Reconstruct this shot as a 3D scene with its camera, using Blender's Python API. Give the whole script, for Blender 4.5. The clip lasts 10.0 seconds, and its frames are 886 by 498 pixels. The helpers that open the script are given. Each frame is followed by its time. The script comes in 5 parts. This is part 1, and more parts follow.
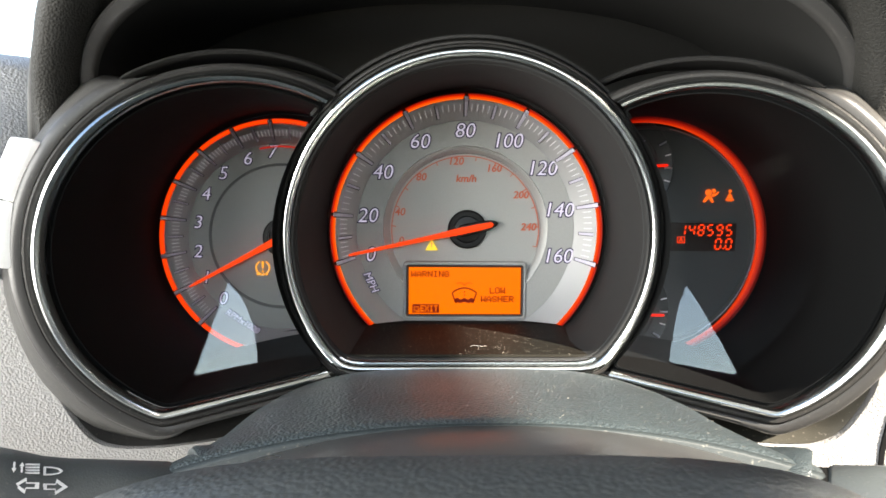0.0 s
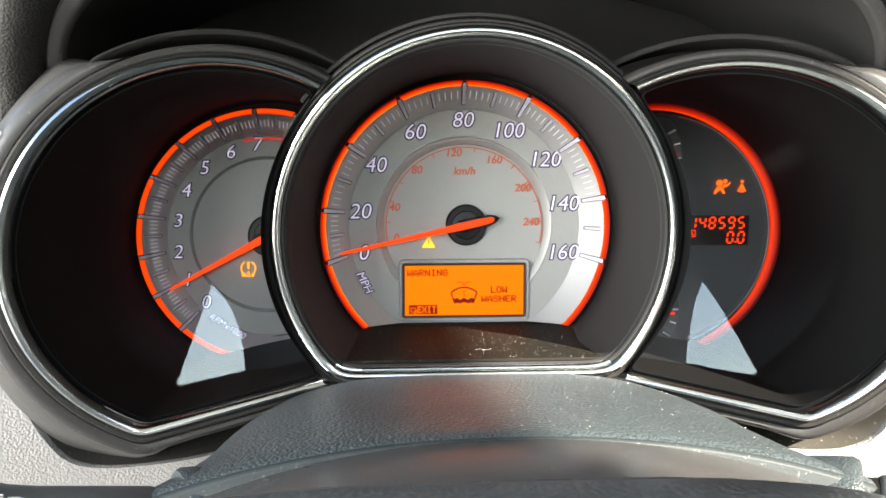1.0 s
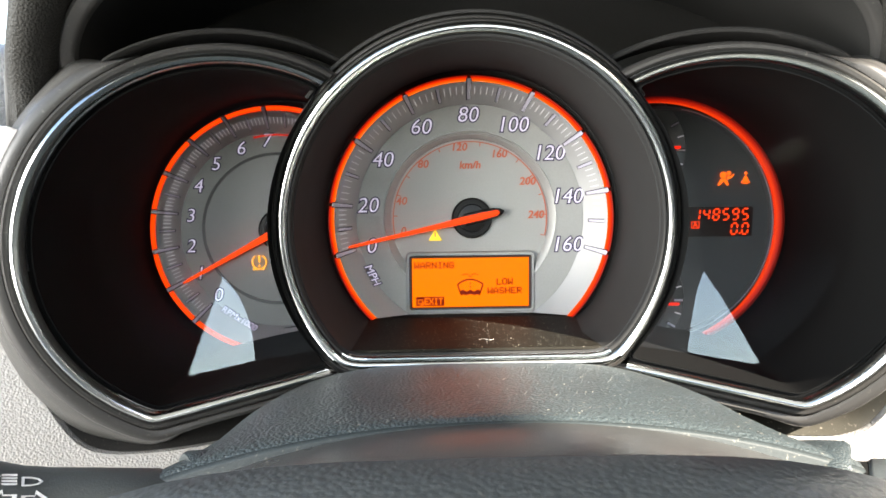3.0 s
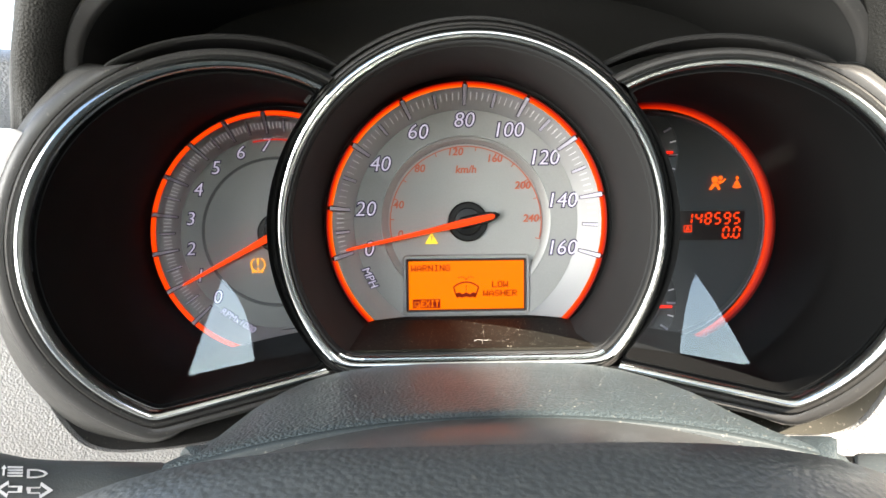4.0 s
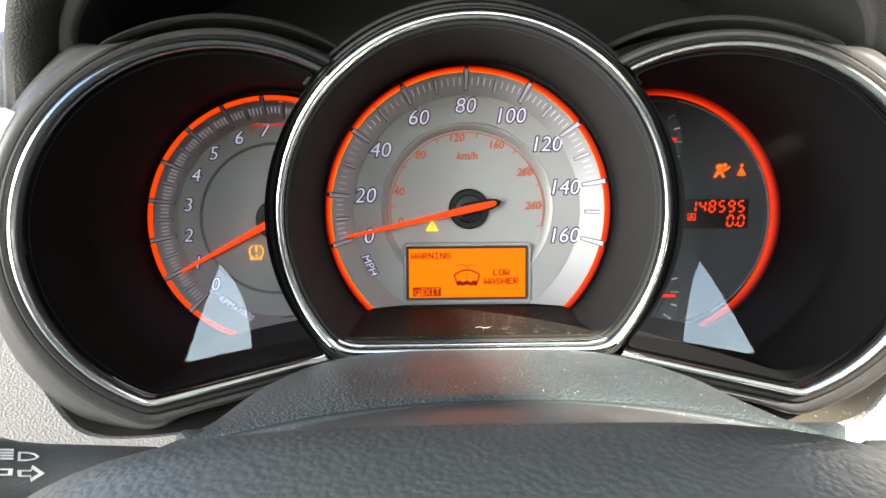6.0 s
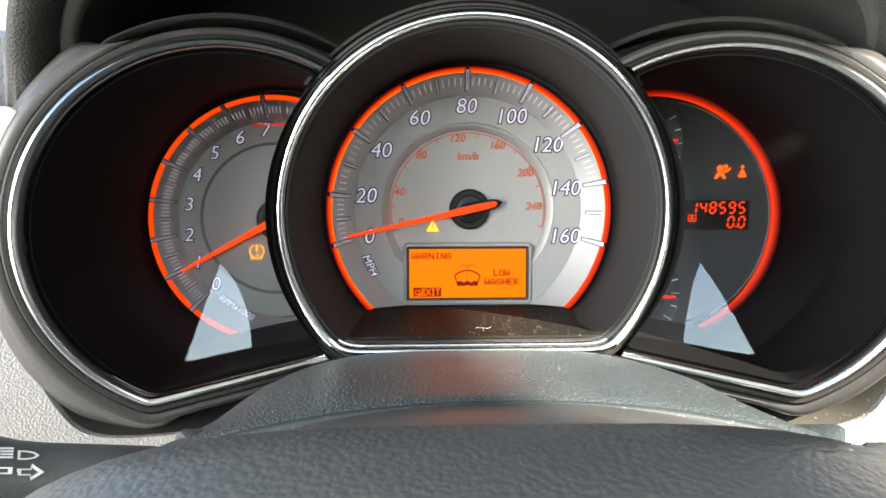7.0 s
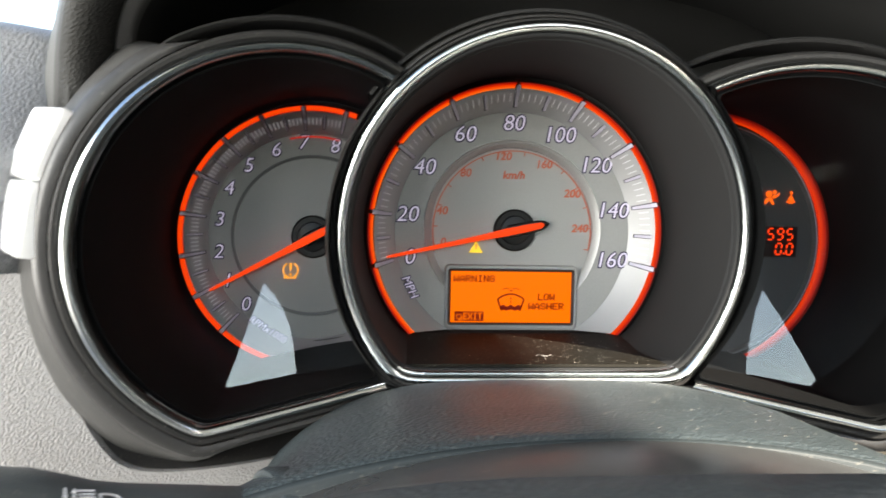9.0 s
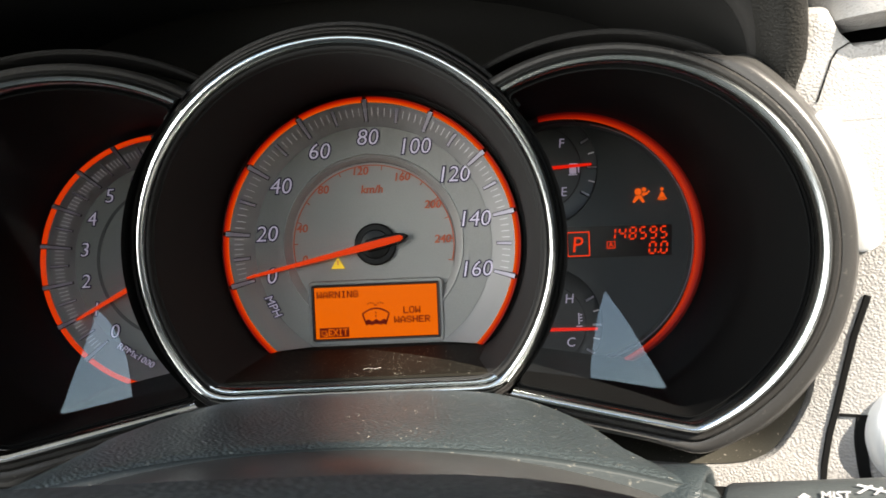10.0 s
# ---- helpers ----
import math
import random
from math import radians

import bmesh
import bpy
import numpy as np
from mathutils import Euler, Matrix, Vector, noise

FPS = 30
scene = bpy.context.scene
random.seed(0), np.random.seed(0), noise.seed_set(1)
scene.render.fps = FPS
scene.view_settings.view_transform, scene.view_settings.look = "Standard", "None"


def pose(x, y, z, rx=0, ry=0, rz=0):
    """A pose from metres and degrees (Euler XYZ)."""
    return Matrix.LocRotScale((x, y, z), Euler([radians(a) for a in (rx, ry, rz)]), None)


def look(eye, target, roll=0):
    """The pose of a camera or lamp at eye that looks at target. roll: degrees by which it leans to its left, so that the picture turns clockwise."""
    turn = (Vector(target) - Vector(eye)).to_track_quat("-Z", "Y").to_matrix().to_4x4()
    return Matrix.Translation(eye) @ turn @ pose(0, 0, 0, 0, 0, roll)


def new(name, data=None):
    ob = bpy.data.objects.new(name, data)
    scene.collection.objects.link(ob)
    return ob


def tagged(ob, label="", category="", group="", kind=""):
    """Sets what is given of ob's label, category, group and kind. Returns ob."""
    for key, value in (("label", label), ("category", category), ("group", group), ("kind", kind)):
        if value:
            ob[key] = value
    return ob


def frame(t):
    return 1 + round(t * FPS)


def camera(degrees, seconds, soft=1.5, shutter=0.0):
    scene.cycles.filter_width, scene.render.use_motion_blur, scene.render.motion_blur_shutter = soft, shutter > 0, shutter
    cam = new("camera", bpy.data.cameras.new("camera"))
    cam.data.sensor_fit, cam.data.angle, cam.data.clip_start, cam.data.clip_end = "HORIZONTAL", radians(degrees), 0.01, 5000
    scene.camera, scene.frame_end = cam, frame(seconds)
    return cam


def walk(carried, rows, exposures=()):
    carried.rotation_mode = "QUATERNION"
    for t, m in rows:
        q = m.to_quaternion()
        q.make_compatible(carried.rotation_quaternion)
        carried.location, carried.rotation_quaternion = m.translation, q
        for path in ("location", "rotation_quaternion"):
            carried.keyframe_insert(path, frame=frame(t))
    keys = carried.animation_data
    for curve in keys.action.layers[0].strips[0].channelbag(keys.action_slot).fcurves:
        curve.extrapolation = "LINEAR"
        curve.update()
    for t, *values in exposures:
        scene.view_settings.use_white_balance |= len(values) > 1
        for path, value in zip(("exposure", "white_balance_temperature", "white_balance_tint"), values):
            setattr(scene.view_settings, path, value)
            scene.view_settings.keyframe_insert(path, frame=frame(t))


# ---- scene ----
cam = camera(55.5, 10.0, 1.6, 0.5)
PATH = [
    (0, (-0.025, -0.358, 0.025), (0.054, 1.633, -0.146), 0.5),
    (0.5, (-0.037, -0.346, 0.019), (0.104, 1.643, -0.132), 0.8),
    (1, (-0.032, -0.336, 0.022), (0.098, 1.652, -0.149), -0.1),
    (1.5, (-0.026, -0.337, 0.02), (0.069, 1.653, -0.147), -0.5),
    (2, (-0.023, -0.335, 0.02), (0.05, 1.656, -0.155), -1.0),
    (2.5, (-0.026, -0.338, 0.021), (0.046, 1.653, -0.165), -0.7),
    (4, (-0.026, -0.348, 0.019), (0.06, 1.644, -0.139), -0.5),
    (4.5, (-0.026, -0.343, 0.017), (0.058, 1.648, -0.153), -0.4),
    (5, (-0.026, -0.344, 0.016), (0.058, 1.648, -0.149), -0.4),
    (5.5, (-0.026, -0.344, 0.015), (0.059, 1.647, -0.152), -0.4),
    (7, (-0.026, -0.344, 0.015), (0.058, 1.647, -0.151), -0.1),
    (7.5, (-0.031, -0.34, 0.014), (0.074, 1.65, -0.149), 0.3),
    (8, (-0.061, -0.326, 0.012), (0.163, 1.657, -0.117), 1.2),
    (8.3, (-0.074, -0.321, 0.012), (0.164, 1.66, -0.117), 2.2),
    (8.5, (-0.076, -0.321, 0.011), (0.176, 1.659, -0.112), 2.6),
    (9, (-0.061, -0.326, 0.014), (0.133, 1.662, -0.103), 1.2),
    (9.2, (-0.04, -0.328, 0.017), (0.053, 1.665, -0.113), -0.6),
    (9.5, (-0.014, -0.329, 0.014), (0.056, 1.667, -0.095), -2.0),
    (9.8, (0.011, -0.329, 0.012), (0.072, 1.668, -0.063), -2.3),
    (10, (0.023, -0.33, 0.011), (0.044, 1.669, -0.058), -2.3),
]
EXPO = 3.40
walk(cam, [(t, look(eye, target, roll)) for t, eye, target, roll in PATH],
     [(0.0, EXPO + 0.08), (1.0, EXPO + 0.38), (7.4, EXPO + 0.38), (8.2, EXPO - 0.12), (8.5, EXPO - 0.19), (9.0, EXPO - 0.07), (9.5, EXPO + 0.28), (9.7, EXPO - 0.2), (10.0, EXPO - 0.74)])

# ---- light ----
XC = -0.0037                      # the cluster's middle
world = bpy.data.worlds.new("sky")
scene.world = world
world.use_nodes = True
sky = world.node_tree.nodes.new("ShaderNodeTexSky")
sky.sky_type, sky.sun_disc = "NISHITA", False
sky.sun_elevation, sky.sun_rotation = radians(30.1), radians(138.4)
world.node_tree.links.new(sky.outputs[0], world.node_tree.nodes["Background"].inputs[0])
world.node_tree.nodes["Background"].inputs[1].default_value = 0.072
sun = new("sun", bpy.data.lights.new("sun", "SUN"))
sun.data.energy, sun.data.angle, sun.data.color = 3.3, radians(0.6), (1.0, 0.95, 0.88)
sun.matrix_world = look((0.55, -0.62, 0.48), (0, 0, 0))
# the sky's light that comes in by the driver's side window
window_light = new("window_light", bpy.data.lights.new("window_light", "AREA"))
window_light.data.shape, window_light.data.size, window_light.data.size_y, window_light.data.energy = "RECTANGLE", 1.25, 0.5, 3.6
window_light.data.color = (0.95, 0.98, 1.0)
window_light.matrix_world = look((-0.56, -0.60, 0.05), (0.3, -0.42, 0.03))
scene.view_settings.use_white_balance = True
scene.view_settings.white_balance_temperature = 7150


# ---- materials ----
def material(name, color, rough=0.5, metal=0.0, bump=0.0, scale=400.0, vary=0.15, kind="noise", spec=0.5, coat=0.0, dust=0.0):
    """A procedural surface: base colour varied at two scales, with fine relief and a little dust."""
    m = bpy.data.materials.new(name)
    m.use_nodes = True
    n, l = m.node_tree.nodes, m.node_tree.links
    b = n["Principled BSDF"]
    b.inputs["Metallic"].default_value = metal
    b.inputs["Specular IOR Level"].default_value = spec
    b.inputs["Coat Weight"].default_value = coat
    co = n.new("ShaderNodeTexCoord")
    big, fine = n.new("ShaderNodeTexNoise"), n.new("ShaderNodeTexNoise")
    big.inputs["Scale"].default_value, big.inputs["Detail"].default_value = 22.0, 4.0
    fine.inputs["Scale"].default_value, fine.inputs["Detail"].default_value = scale * 2.0, 3.0
    l.new(co.outputs["Object"], big.inputs["Vector"])
    l.new(co.outputs["Object"], fine.inputs["Vector"])
    mixed = n.new("ShaderNodeMath")
    mixed.operation = "MULTIPLY_ADD"
    mixed.inputs[1].default_value = 0.5
    l.new(fine.outputs["Fac"], mixed.inputs[0])
    half = n.new("ShaderNodeMath")
    half.operation = "MULTIPLY"
    half.inputs[1].default_value = 0.5
    l.new(big.outputs["Fac"], half.inputs[0])
    l.new(half.outputs[0], mixed.inputs[2])
    ramp = n.new("ShaderNodeMapRange")
    ramp.inputs["From Min"].default_value, ramp.inputs["From Max"].default_value = 0.3, 0.7
    ramp.inputs["To Min"].default_value, ramp.inputs["To Max"].default_value = 1.0 - vary, 1.0 + vary
    l.new(mixed.outputs[0], ramp.inputs["Value"])
    tone = n.new("ShaderNodeVectorMath")
    tone.operation = "SCALE"
    tone.inputs[0].default_value = color
    l.new(ramp.outputs[0], tone.inputs["Scale"])
    final = tone.outputs[0]
    if dust:
        specks = n.new("ShaderNodeTexNoise")
        specks.inputs["Scale"].default_value, specks.inputs["Detail"].default_value = 900.0, 2.0
        l.new(co.outputs["Object"], specks.inputs["Vector"])
        cut = n.new("ShaderNodeMapRange")
        cut.inputs["From Min"].default_value, cut.inputs["From Max"].default_value = 0.66, 0.74
        cut.inputs["To Max"].default_value = dust
        l.new(specks.outputs["Fac"], cut.inputs["Value"])
        mix = n.new("ShaderNodeMix")
        mix.data_type = "RGBA"
        mix.inputs["B"].default_value = (0.35, 0.32, 0.27, 1)
        l.new(cut.outputs[0], mix.inputs["Factor"])
        l.new(final, mix.inputs["A"])
        final = mix.outputs["Result"]
    l.new(final, b.inputs["Base Color"])
    worn = n.new("ShaderNodeMapRange")
    worn.inputs["To Min"].default_value, worn.inputs["To Max"].default_value = max(rough - 0.08, 0.02), min(rough + 0.08, 1.0)
    l.new(big.outputs["Fac"], worn.inputs["Value"])
    l.new(worn.outputs[0], b.inputs["Roughness"])
    if bump:
        relief = n.new("ShaderNodeBump")
        relief.inputs["Strength"].default_value, relief.inputs["Distance"].default_value = bump, 0.0006
        if kind == "leather":
            cell = n.new("ShaderNodeTexVoronoi")
            cell.feature = "SMOOTH_F1"
            cell.inputs["Scale"].default_value, cell.inputs["Smoothness"].default_value = scale * 1.2, 0.5
            bend = n.new("ShaderNodeVectorMath")
            bend.operation = "MULTIPLY_ADD"
            bend.inputs[1].default_value = (0.45 / scale,) * 3
            l.new(fine.outputs["Color"], bend.inputs[0])
            l.new(co.outputs["Object"], bend.inputs[2])
            l.new(bend.outputs[0], cell.inputs["Vector"])
            edge = n.new("ShaderNodeMapRange")
            edge.inputs["From Min"].default_value, edge.inputs["From Max"].default_value = 0.15, 0.75
            edge.inputs["To Min"].default_value, edge.inputs["To Max"].default_value = 1.0, 0.0
            l.new(cell.outputs["Distance"], edge.inputs["Value"])
            l.new(edge.outputs[0], relief.inputs["Height"])
        else:
            l.new(fine.outputs["Fac"], relief.inputs["Height"])
        l.new(relief.outputs[0], b.inputs["Normal"])
    return m


def glowing(name, color, strength, base=(0.06, 0.008, 0.004)):
    """A lit print or lamp: gives off its own light."""
    m = bpy.data.materials.new(name)
    m.use_nodes = True
    b = m.node_tree.nodes["Principled BSDF"]
    b.inputs["Base Color"].default_value = (*base, 1)
    b.inputs["Roughness"].default_value = 0.5
    b.inputs["Specular IOR Level"].default_value = 0.1
    b.inputs["Emission Color"].default_value = (*color, 1)
    b.inputs["Emission Strength"].default_value = strength * 2.3 / 2 ** EXPO
    return m


def lit_band(name, r0, r1, stops, strength):
    """A lit ring whose light fades across its width; radius is counted from its gauge's own axis."""
    m = glowing(name, (1, 0, 0), strength)
    n, l = m.node_tree.nodes, m.node_tree.links
    co, sep, flat2, size, span, tint = n.new("ShaderNodeTexCoord"), n.new("ShaderNodeSeparateXYZ"), n.new("ShaderNodeCombineXYZ"), n.new("ShaderNodeVectorMath"), n.new("ShaderNodeMapRange"), n.new("ShaderNodeValToRGB")
    l.new(co.outputs["Object"], sep.inputs[0])
    l.new(sep.outputs["X"], flat2.inputs["X"])
    l.new(sep.outputs["Z"], flat2.inputs["Z"])
    size.operation = "LENGTH"
    l.new(flat2.outputs[0], size.inputs[0])
    span.inputs["From Min"].default_value, span.inputs["From Max"].default_value = r0, r1
    l.new(size.outputs["Value"], span.inputs["Value"])
    l.new(span.outputs[0], tint.inputs[0])
    while len(tint.color_ramp.elements) < len(stops):
        tint.color_ramp.elements.new(0.5)
    for e, (at, c) in zip(tint.color_ramp.elements, stops):
        e.position, e.color = at, (*c, 1)
    l.new(tint.outputs[0], n["Principled BSDF"].inputs["Emission Color"])
    return m


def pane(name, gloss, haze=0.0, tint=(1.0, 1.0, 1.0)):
    """A clear thin cover: mostly see-through, with a mirror-like coat and a pale veil, denser low down, painted for
    reflected haze.
    """
    m = bpy.data.materials.new(name)
    m.use_nodes = True
    n, l = m.node_tree.nodes, m.node_tree.links
    n.remove(n["Principled BSDF"])
    clear, shine, mix = n.new("ShaderNodeBsdfTransparent"), n.new("ShaderNodeBsdfGlossy"), n.new("ShaderNodeMixShader")
    shine.inputs["Roughness"].default_value = 0.015
    shine.inputs["Color"].default_value = (*tint, 1)
    mix.inputs[0].default_value = gloss
    l.new(clear.outputs[0], mix.inputs[1])
    l.new(shine.outputs[0], mix.inputs[2])
    final = mix.outputs[0]
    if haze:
        # Haze of reflected light, painted as a diffuse veil that thickens downwards.
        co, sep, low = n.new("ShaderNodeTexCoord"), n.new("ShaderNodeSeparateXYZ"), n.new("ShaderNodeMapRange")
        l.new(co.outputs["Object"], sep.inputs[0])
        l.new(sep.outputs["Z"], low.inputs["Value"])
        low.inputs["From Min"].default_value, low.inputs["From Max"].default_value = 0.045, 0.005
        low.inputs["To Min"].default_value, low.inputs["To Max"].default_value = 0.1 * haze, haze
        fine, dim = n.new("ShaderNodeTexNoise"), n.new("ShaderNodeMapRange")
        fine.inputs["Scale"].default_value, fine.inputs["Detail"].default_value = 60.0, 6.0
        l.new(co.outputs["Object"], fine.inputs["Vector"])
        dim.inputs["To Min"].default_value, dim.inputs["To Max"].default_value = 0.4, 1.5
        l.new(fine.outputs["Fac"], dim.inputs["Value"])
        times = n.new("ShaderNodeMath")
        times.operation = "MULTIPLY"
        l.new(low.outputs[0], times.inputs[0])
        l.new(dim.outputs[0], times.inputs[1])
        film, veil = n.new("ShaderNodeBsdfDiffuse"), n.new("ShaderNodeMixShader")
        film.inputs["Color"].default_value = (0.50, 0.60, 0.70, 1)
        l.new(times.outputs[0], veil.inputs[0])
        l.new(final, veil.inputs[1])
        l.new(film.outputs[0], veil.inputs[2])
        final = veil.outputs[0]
    l.new(final, n["Material Output"].inputs[0])
    return m


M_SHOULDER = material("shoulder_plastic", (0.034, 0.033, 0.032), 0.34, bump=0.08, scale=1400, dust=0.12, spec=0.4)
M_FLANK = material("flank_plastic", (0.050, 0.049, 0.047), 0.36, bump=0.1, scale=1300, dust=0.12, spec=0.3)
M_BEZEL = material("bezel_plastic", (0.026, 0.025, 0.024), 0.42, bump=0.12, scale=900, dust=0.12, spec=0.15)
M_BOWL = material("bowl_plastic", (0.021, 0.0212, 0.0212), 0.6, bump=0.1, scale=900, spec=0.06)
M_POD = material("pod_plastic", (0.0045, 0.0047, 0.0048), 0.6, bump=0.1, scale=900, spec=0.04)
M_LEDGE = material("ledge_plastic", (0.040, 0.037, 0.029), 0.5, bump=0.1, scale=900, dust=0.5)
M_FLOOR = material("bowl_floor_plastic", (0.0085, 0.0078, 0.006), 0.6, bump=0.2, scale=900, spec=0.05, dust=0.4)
M_CHROME = material("chrome", (0.57, 0.60, 0.60), 0.20, metal=1.0, vary=0.08)
# One hood skin in three tones: the turn from shade to light is painted.
M_HOODSHADE = material("hood_skin_shaded", (0.019, 0.0185, 0.017), 0.6, bump=0.35, scale=1100, kind="leather", spec=0.15)
M_HOODTURN = material("hood_skin_turning", (0.042, 0.041, 0.039), 0.6, bump=0.35, scale=1050, kind="leather", spec=0.15)
M_HOODLIT = material("hood_skin_lit", (0.085, 0.084, 0.080), 0.55, bump=0.35, scale=1000, kind="leather", spec=0.2)
M_TRIM = material("grey_trim", (0.30, 0.29, 0.28), 0.5, bump=0.35, scale=1150, vary=0.08, kind="leather")
M_PAD = material("dash_pad", (0.25, 0.255, 0.265), 0.5, bump=0.5, scale=900, kind="leather")
M_BANDPL = material("smooth_band", (0.040, 0.040, 0.040), 0.30, bump=0.1, scale=900, dust=0.2, spec=0.35)
M_SKIN = material("column_skin", (0.032, 0.041, 0.044), 0.32, bump=0.45, scale=900, kind="leather", dust=0.3, spec=0.45)
M_LIP = material("smooth_lip", (0.022, 0.028, 0.030), 0.55, bump=0.12, scale=900, dust=0.3, spec=0.2)
M_BOOT = material("boot_rubber", (0.026, 0.034, 0.037), 0.36, bump=0.35, scale=1500, kind="leather", dust=0.2, spec=0.45)
M_WHEEL = material("wheel_skin", (0.034, 0.039, 0.041), 0.40, bump=0.2, scale=640, kind="leather", dust=0.1, spec=0.55)
M_STALK = material("stalk_plastic", (0.054, 0.061, 0.062), 0.38, bump=0.15, scale=900, dust=0.1)
M_SILVER = material("silver_paint", (0.72, 0.72, 0.71), 0.35, metal=0.2, vary=0.03)
M_PRINT = material("white_print", (0.5, 0.5, 0.5), 0.5, vary=0.03)
M_GREYPRINT = material("grey_print", (0.5, 0.5, 0.5), 0.5, vary=0.03)
M_DIAL = material("dial_grey", (0.285, 0.285, 0.275), 0.5, metal=0.0, bump=0.04, scale=1200, vary=0.09, spec=0.3, dust=0.06)
M_BAND = material("dial_band", (0.39, 0.39, 0.39), 0.44, metal=0.5, bump=0.04, scale=1200, vary=0.04)
M_GROOVE = material("dial_groove", (0.42, 0.42, 0.41), 0.42, metal=0.55, vary=0.04)
M_DARKGROOVE = material("dark_groove", (0.10, 0.10, 0.10), 0.5, vary=0.04)
M_DARKDIAL = material("dark_dial", (0.055, 0.056, 0.058), 0.45, bump=0.04, scale=1200, vary=0.05)
M_SUBDIAL = material("sub_dial", (0.03, 0.031, 0.033), 0.4, bump=0.04, scale=1200, vary=0.05)
M_TICK = material("tick_metal", (0.46, 0.44, 0.52), 0.45, metal=0.0, vary=0.05)
M_TICKSIDE = material("tick_side", (0.05, 0.045, 0.06), 0.5)
M_EDGE = material("numeral_edge", (0.035, 0.028, 0.06), 0.5)
M_HUB = material("hub_black", (0.003, 0.003, 0.003), 0.35, spec=0.2)
M_RIDGE = material("ridge_plastic", (0.020, 0.0195, 0.019), 0.5, bump=0.25, scale=900, dust=0.08, spec=0.1)
M_FRAME = material("display_frame", (0.018, 0.006, 0.004), 0.5)
M_WINDOW = material("display_window", (0.014, 0.006, 0.005), 0.3)
M_REDPRINT = material("red_print", (0.42, 0.10, 0.05), 0.5)
M_ROOF = material("headliner", (0.35, 0.34, 0.32), 0.9, bump=0.3, scale=300)
M_CABIN = material("cabin_plastic", (0.06, 0.06, 0.06), 0.6, bump=0.3, scale=300)
M_GROUND = material("paving", (0.35, 0.34, 0.32), 0.9, vary=0.2)
G_RING = lit_band("lit_ring", 0.0556, 0.0577, ((0.0, (1.0, 0.09, 0.006)), (0.16, (1.0, 0.16, 0.010)), (0.38, (0.98, 0.065, 0.004)), (0.60, (0.60, 0.012, 0.001)), (1.0, (0.03, 0.0005, 0.0002))), 0.45)
G_TACHRING = lit_band("lit_rev_ring", 0.0480, 0.0502, ((0.0, (0.75, 0.012, 0.001)), (0.4, (1.0, 0.075, 0.004)), (0.75, (1.0, 0.045, 0.003)), (1.0, (0.7, 0.010, 0.001))), 0.42)
G_RINGDIM = lit_band("lit_ring_red", 0.0486, 0.0528, ((0.0, (0.9, 0.025, 0.002)), (0.2, (1.0, 0.055, 0.003)), (0.42, (0.6, 0.012, 0.001)), (0.7, (0.14, 0.002, 0.0005)), (1.0, (0.005, 0.0002, 0.0001))), 0.31)
G_NEEDLE = glowing("lit_needle", (1.0, 0.065, 0.010), 0.46)
G_TEXT = glowing("lit_numeral", (0.74, 0.69, 1.0), 0.17, (0.55, 0.52, 0.62))
G_FINE = glowing("lit_fine_tick", (0.8, 0.78, 0.9), 0.11, (0.6, 0.6, 0.62))
G_KM = glowing("lit_small_print", (1.0, 0.15, 0.06), 0.07, (0.34, 0.11, 0.07))
G_LCD = glowing("lit_display", (1.0, 0.165, 0.0), 0.54, (0.05, 0.008, 0.0))
G_INK = glowing("display_ink", (1.0, 0.02, 0.0), 0.045, (0.08, 0.008, 0.001))
G_AMBER = glowing("lit_amber", (1.0, 0.38, 0.03), 0.58, (0.3, 0.12, 0.02))
G_YELLOW = glowing("lit_yellow", (1.0, 0.66, 0.06), 0.42, (0.4, 0.3, 0.02))
G_DIGIT = glowing("lit_digit", (1.0, 0.05, 0.008), 0.6)
G_LAMP = glowing("lit_lamp_symbol", (1.0, 0.13, 0.010), 0.6)
G_REDNEEDLE = glowing("lit_red_needle", (1.0, 0.018, 0.006), 0.5)
G_REDZONE = glowing("lit_red_zone", (1.0, 0.03, 0.01), 0.14, (0.5, 0.04, 0.03))
M_LINER = material("hood_liner", (0.020, 0.020, 0.0195), 0.6, bump=0.15, scale=900, spec=0.08)
# The second figure is the strength of the painted reflection haze.
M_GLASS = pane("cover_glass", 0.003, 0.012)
# Glossier pane for the triangles that imitate reflections on the lenses.
M_GLARE = pane("glare_glass", 0.072, tint=(0.80, 0.92, 1.0))
M_GAP = material("gap_black", (0.006, 0.006, 0.006), 0.8, spec=0.1)


# ---- builders ----
def mesh_of(name, verts, faces, sharp=35):
    me = bpy.data.meshes.new(name)
    me.from_pydata([tuple(v) for v in verts], [], faces)
    me.update()
    me.polygons.foreach_set("use_smooth", [True] * len(me.polygons))
    me.set_sharp_from_angle(angle=radians(sharp))
    return me


def fix_normals(me):
    bm = bmesh.new()
    bm.from_mesh(me)
    bmesh.ops.remove_doubles(bm, verts=bm.verts, dist=1e-6)
    bmesh.ops.recalc_face_normals(bm, faces=bm.faces)
    bm.to_mesh(me)
    bm.free()
    return me


def part(name, me, mat, parent=None, label=""):
    ob = new(name, me)
    if mat and not me.materials:
        me.materials.append(mat)
    if parent:
        ob.parent = parent
    if label:
        ob["label"] = label
    return ob


def thing(name, label, category, at=(0, 0, 0), group="", kind=""):
    ob = new(name)
    ob.empty_display_size = 0.01
    ob.location = at
    return tagged(ob, label, category, group, kind)


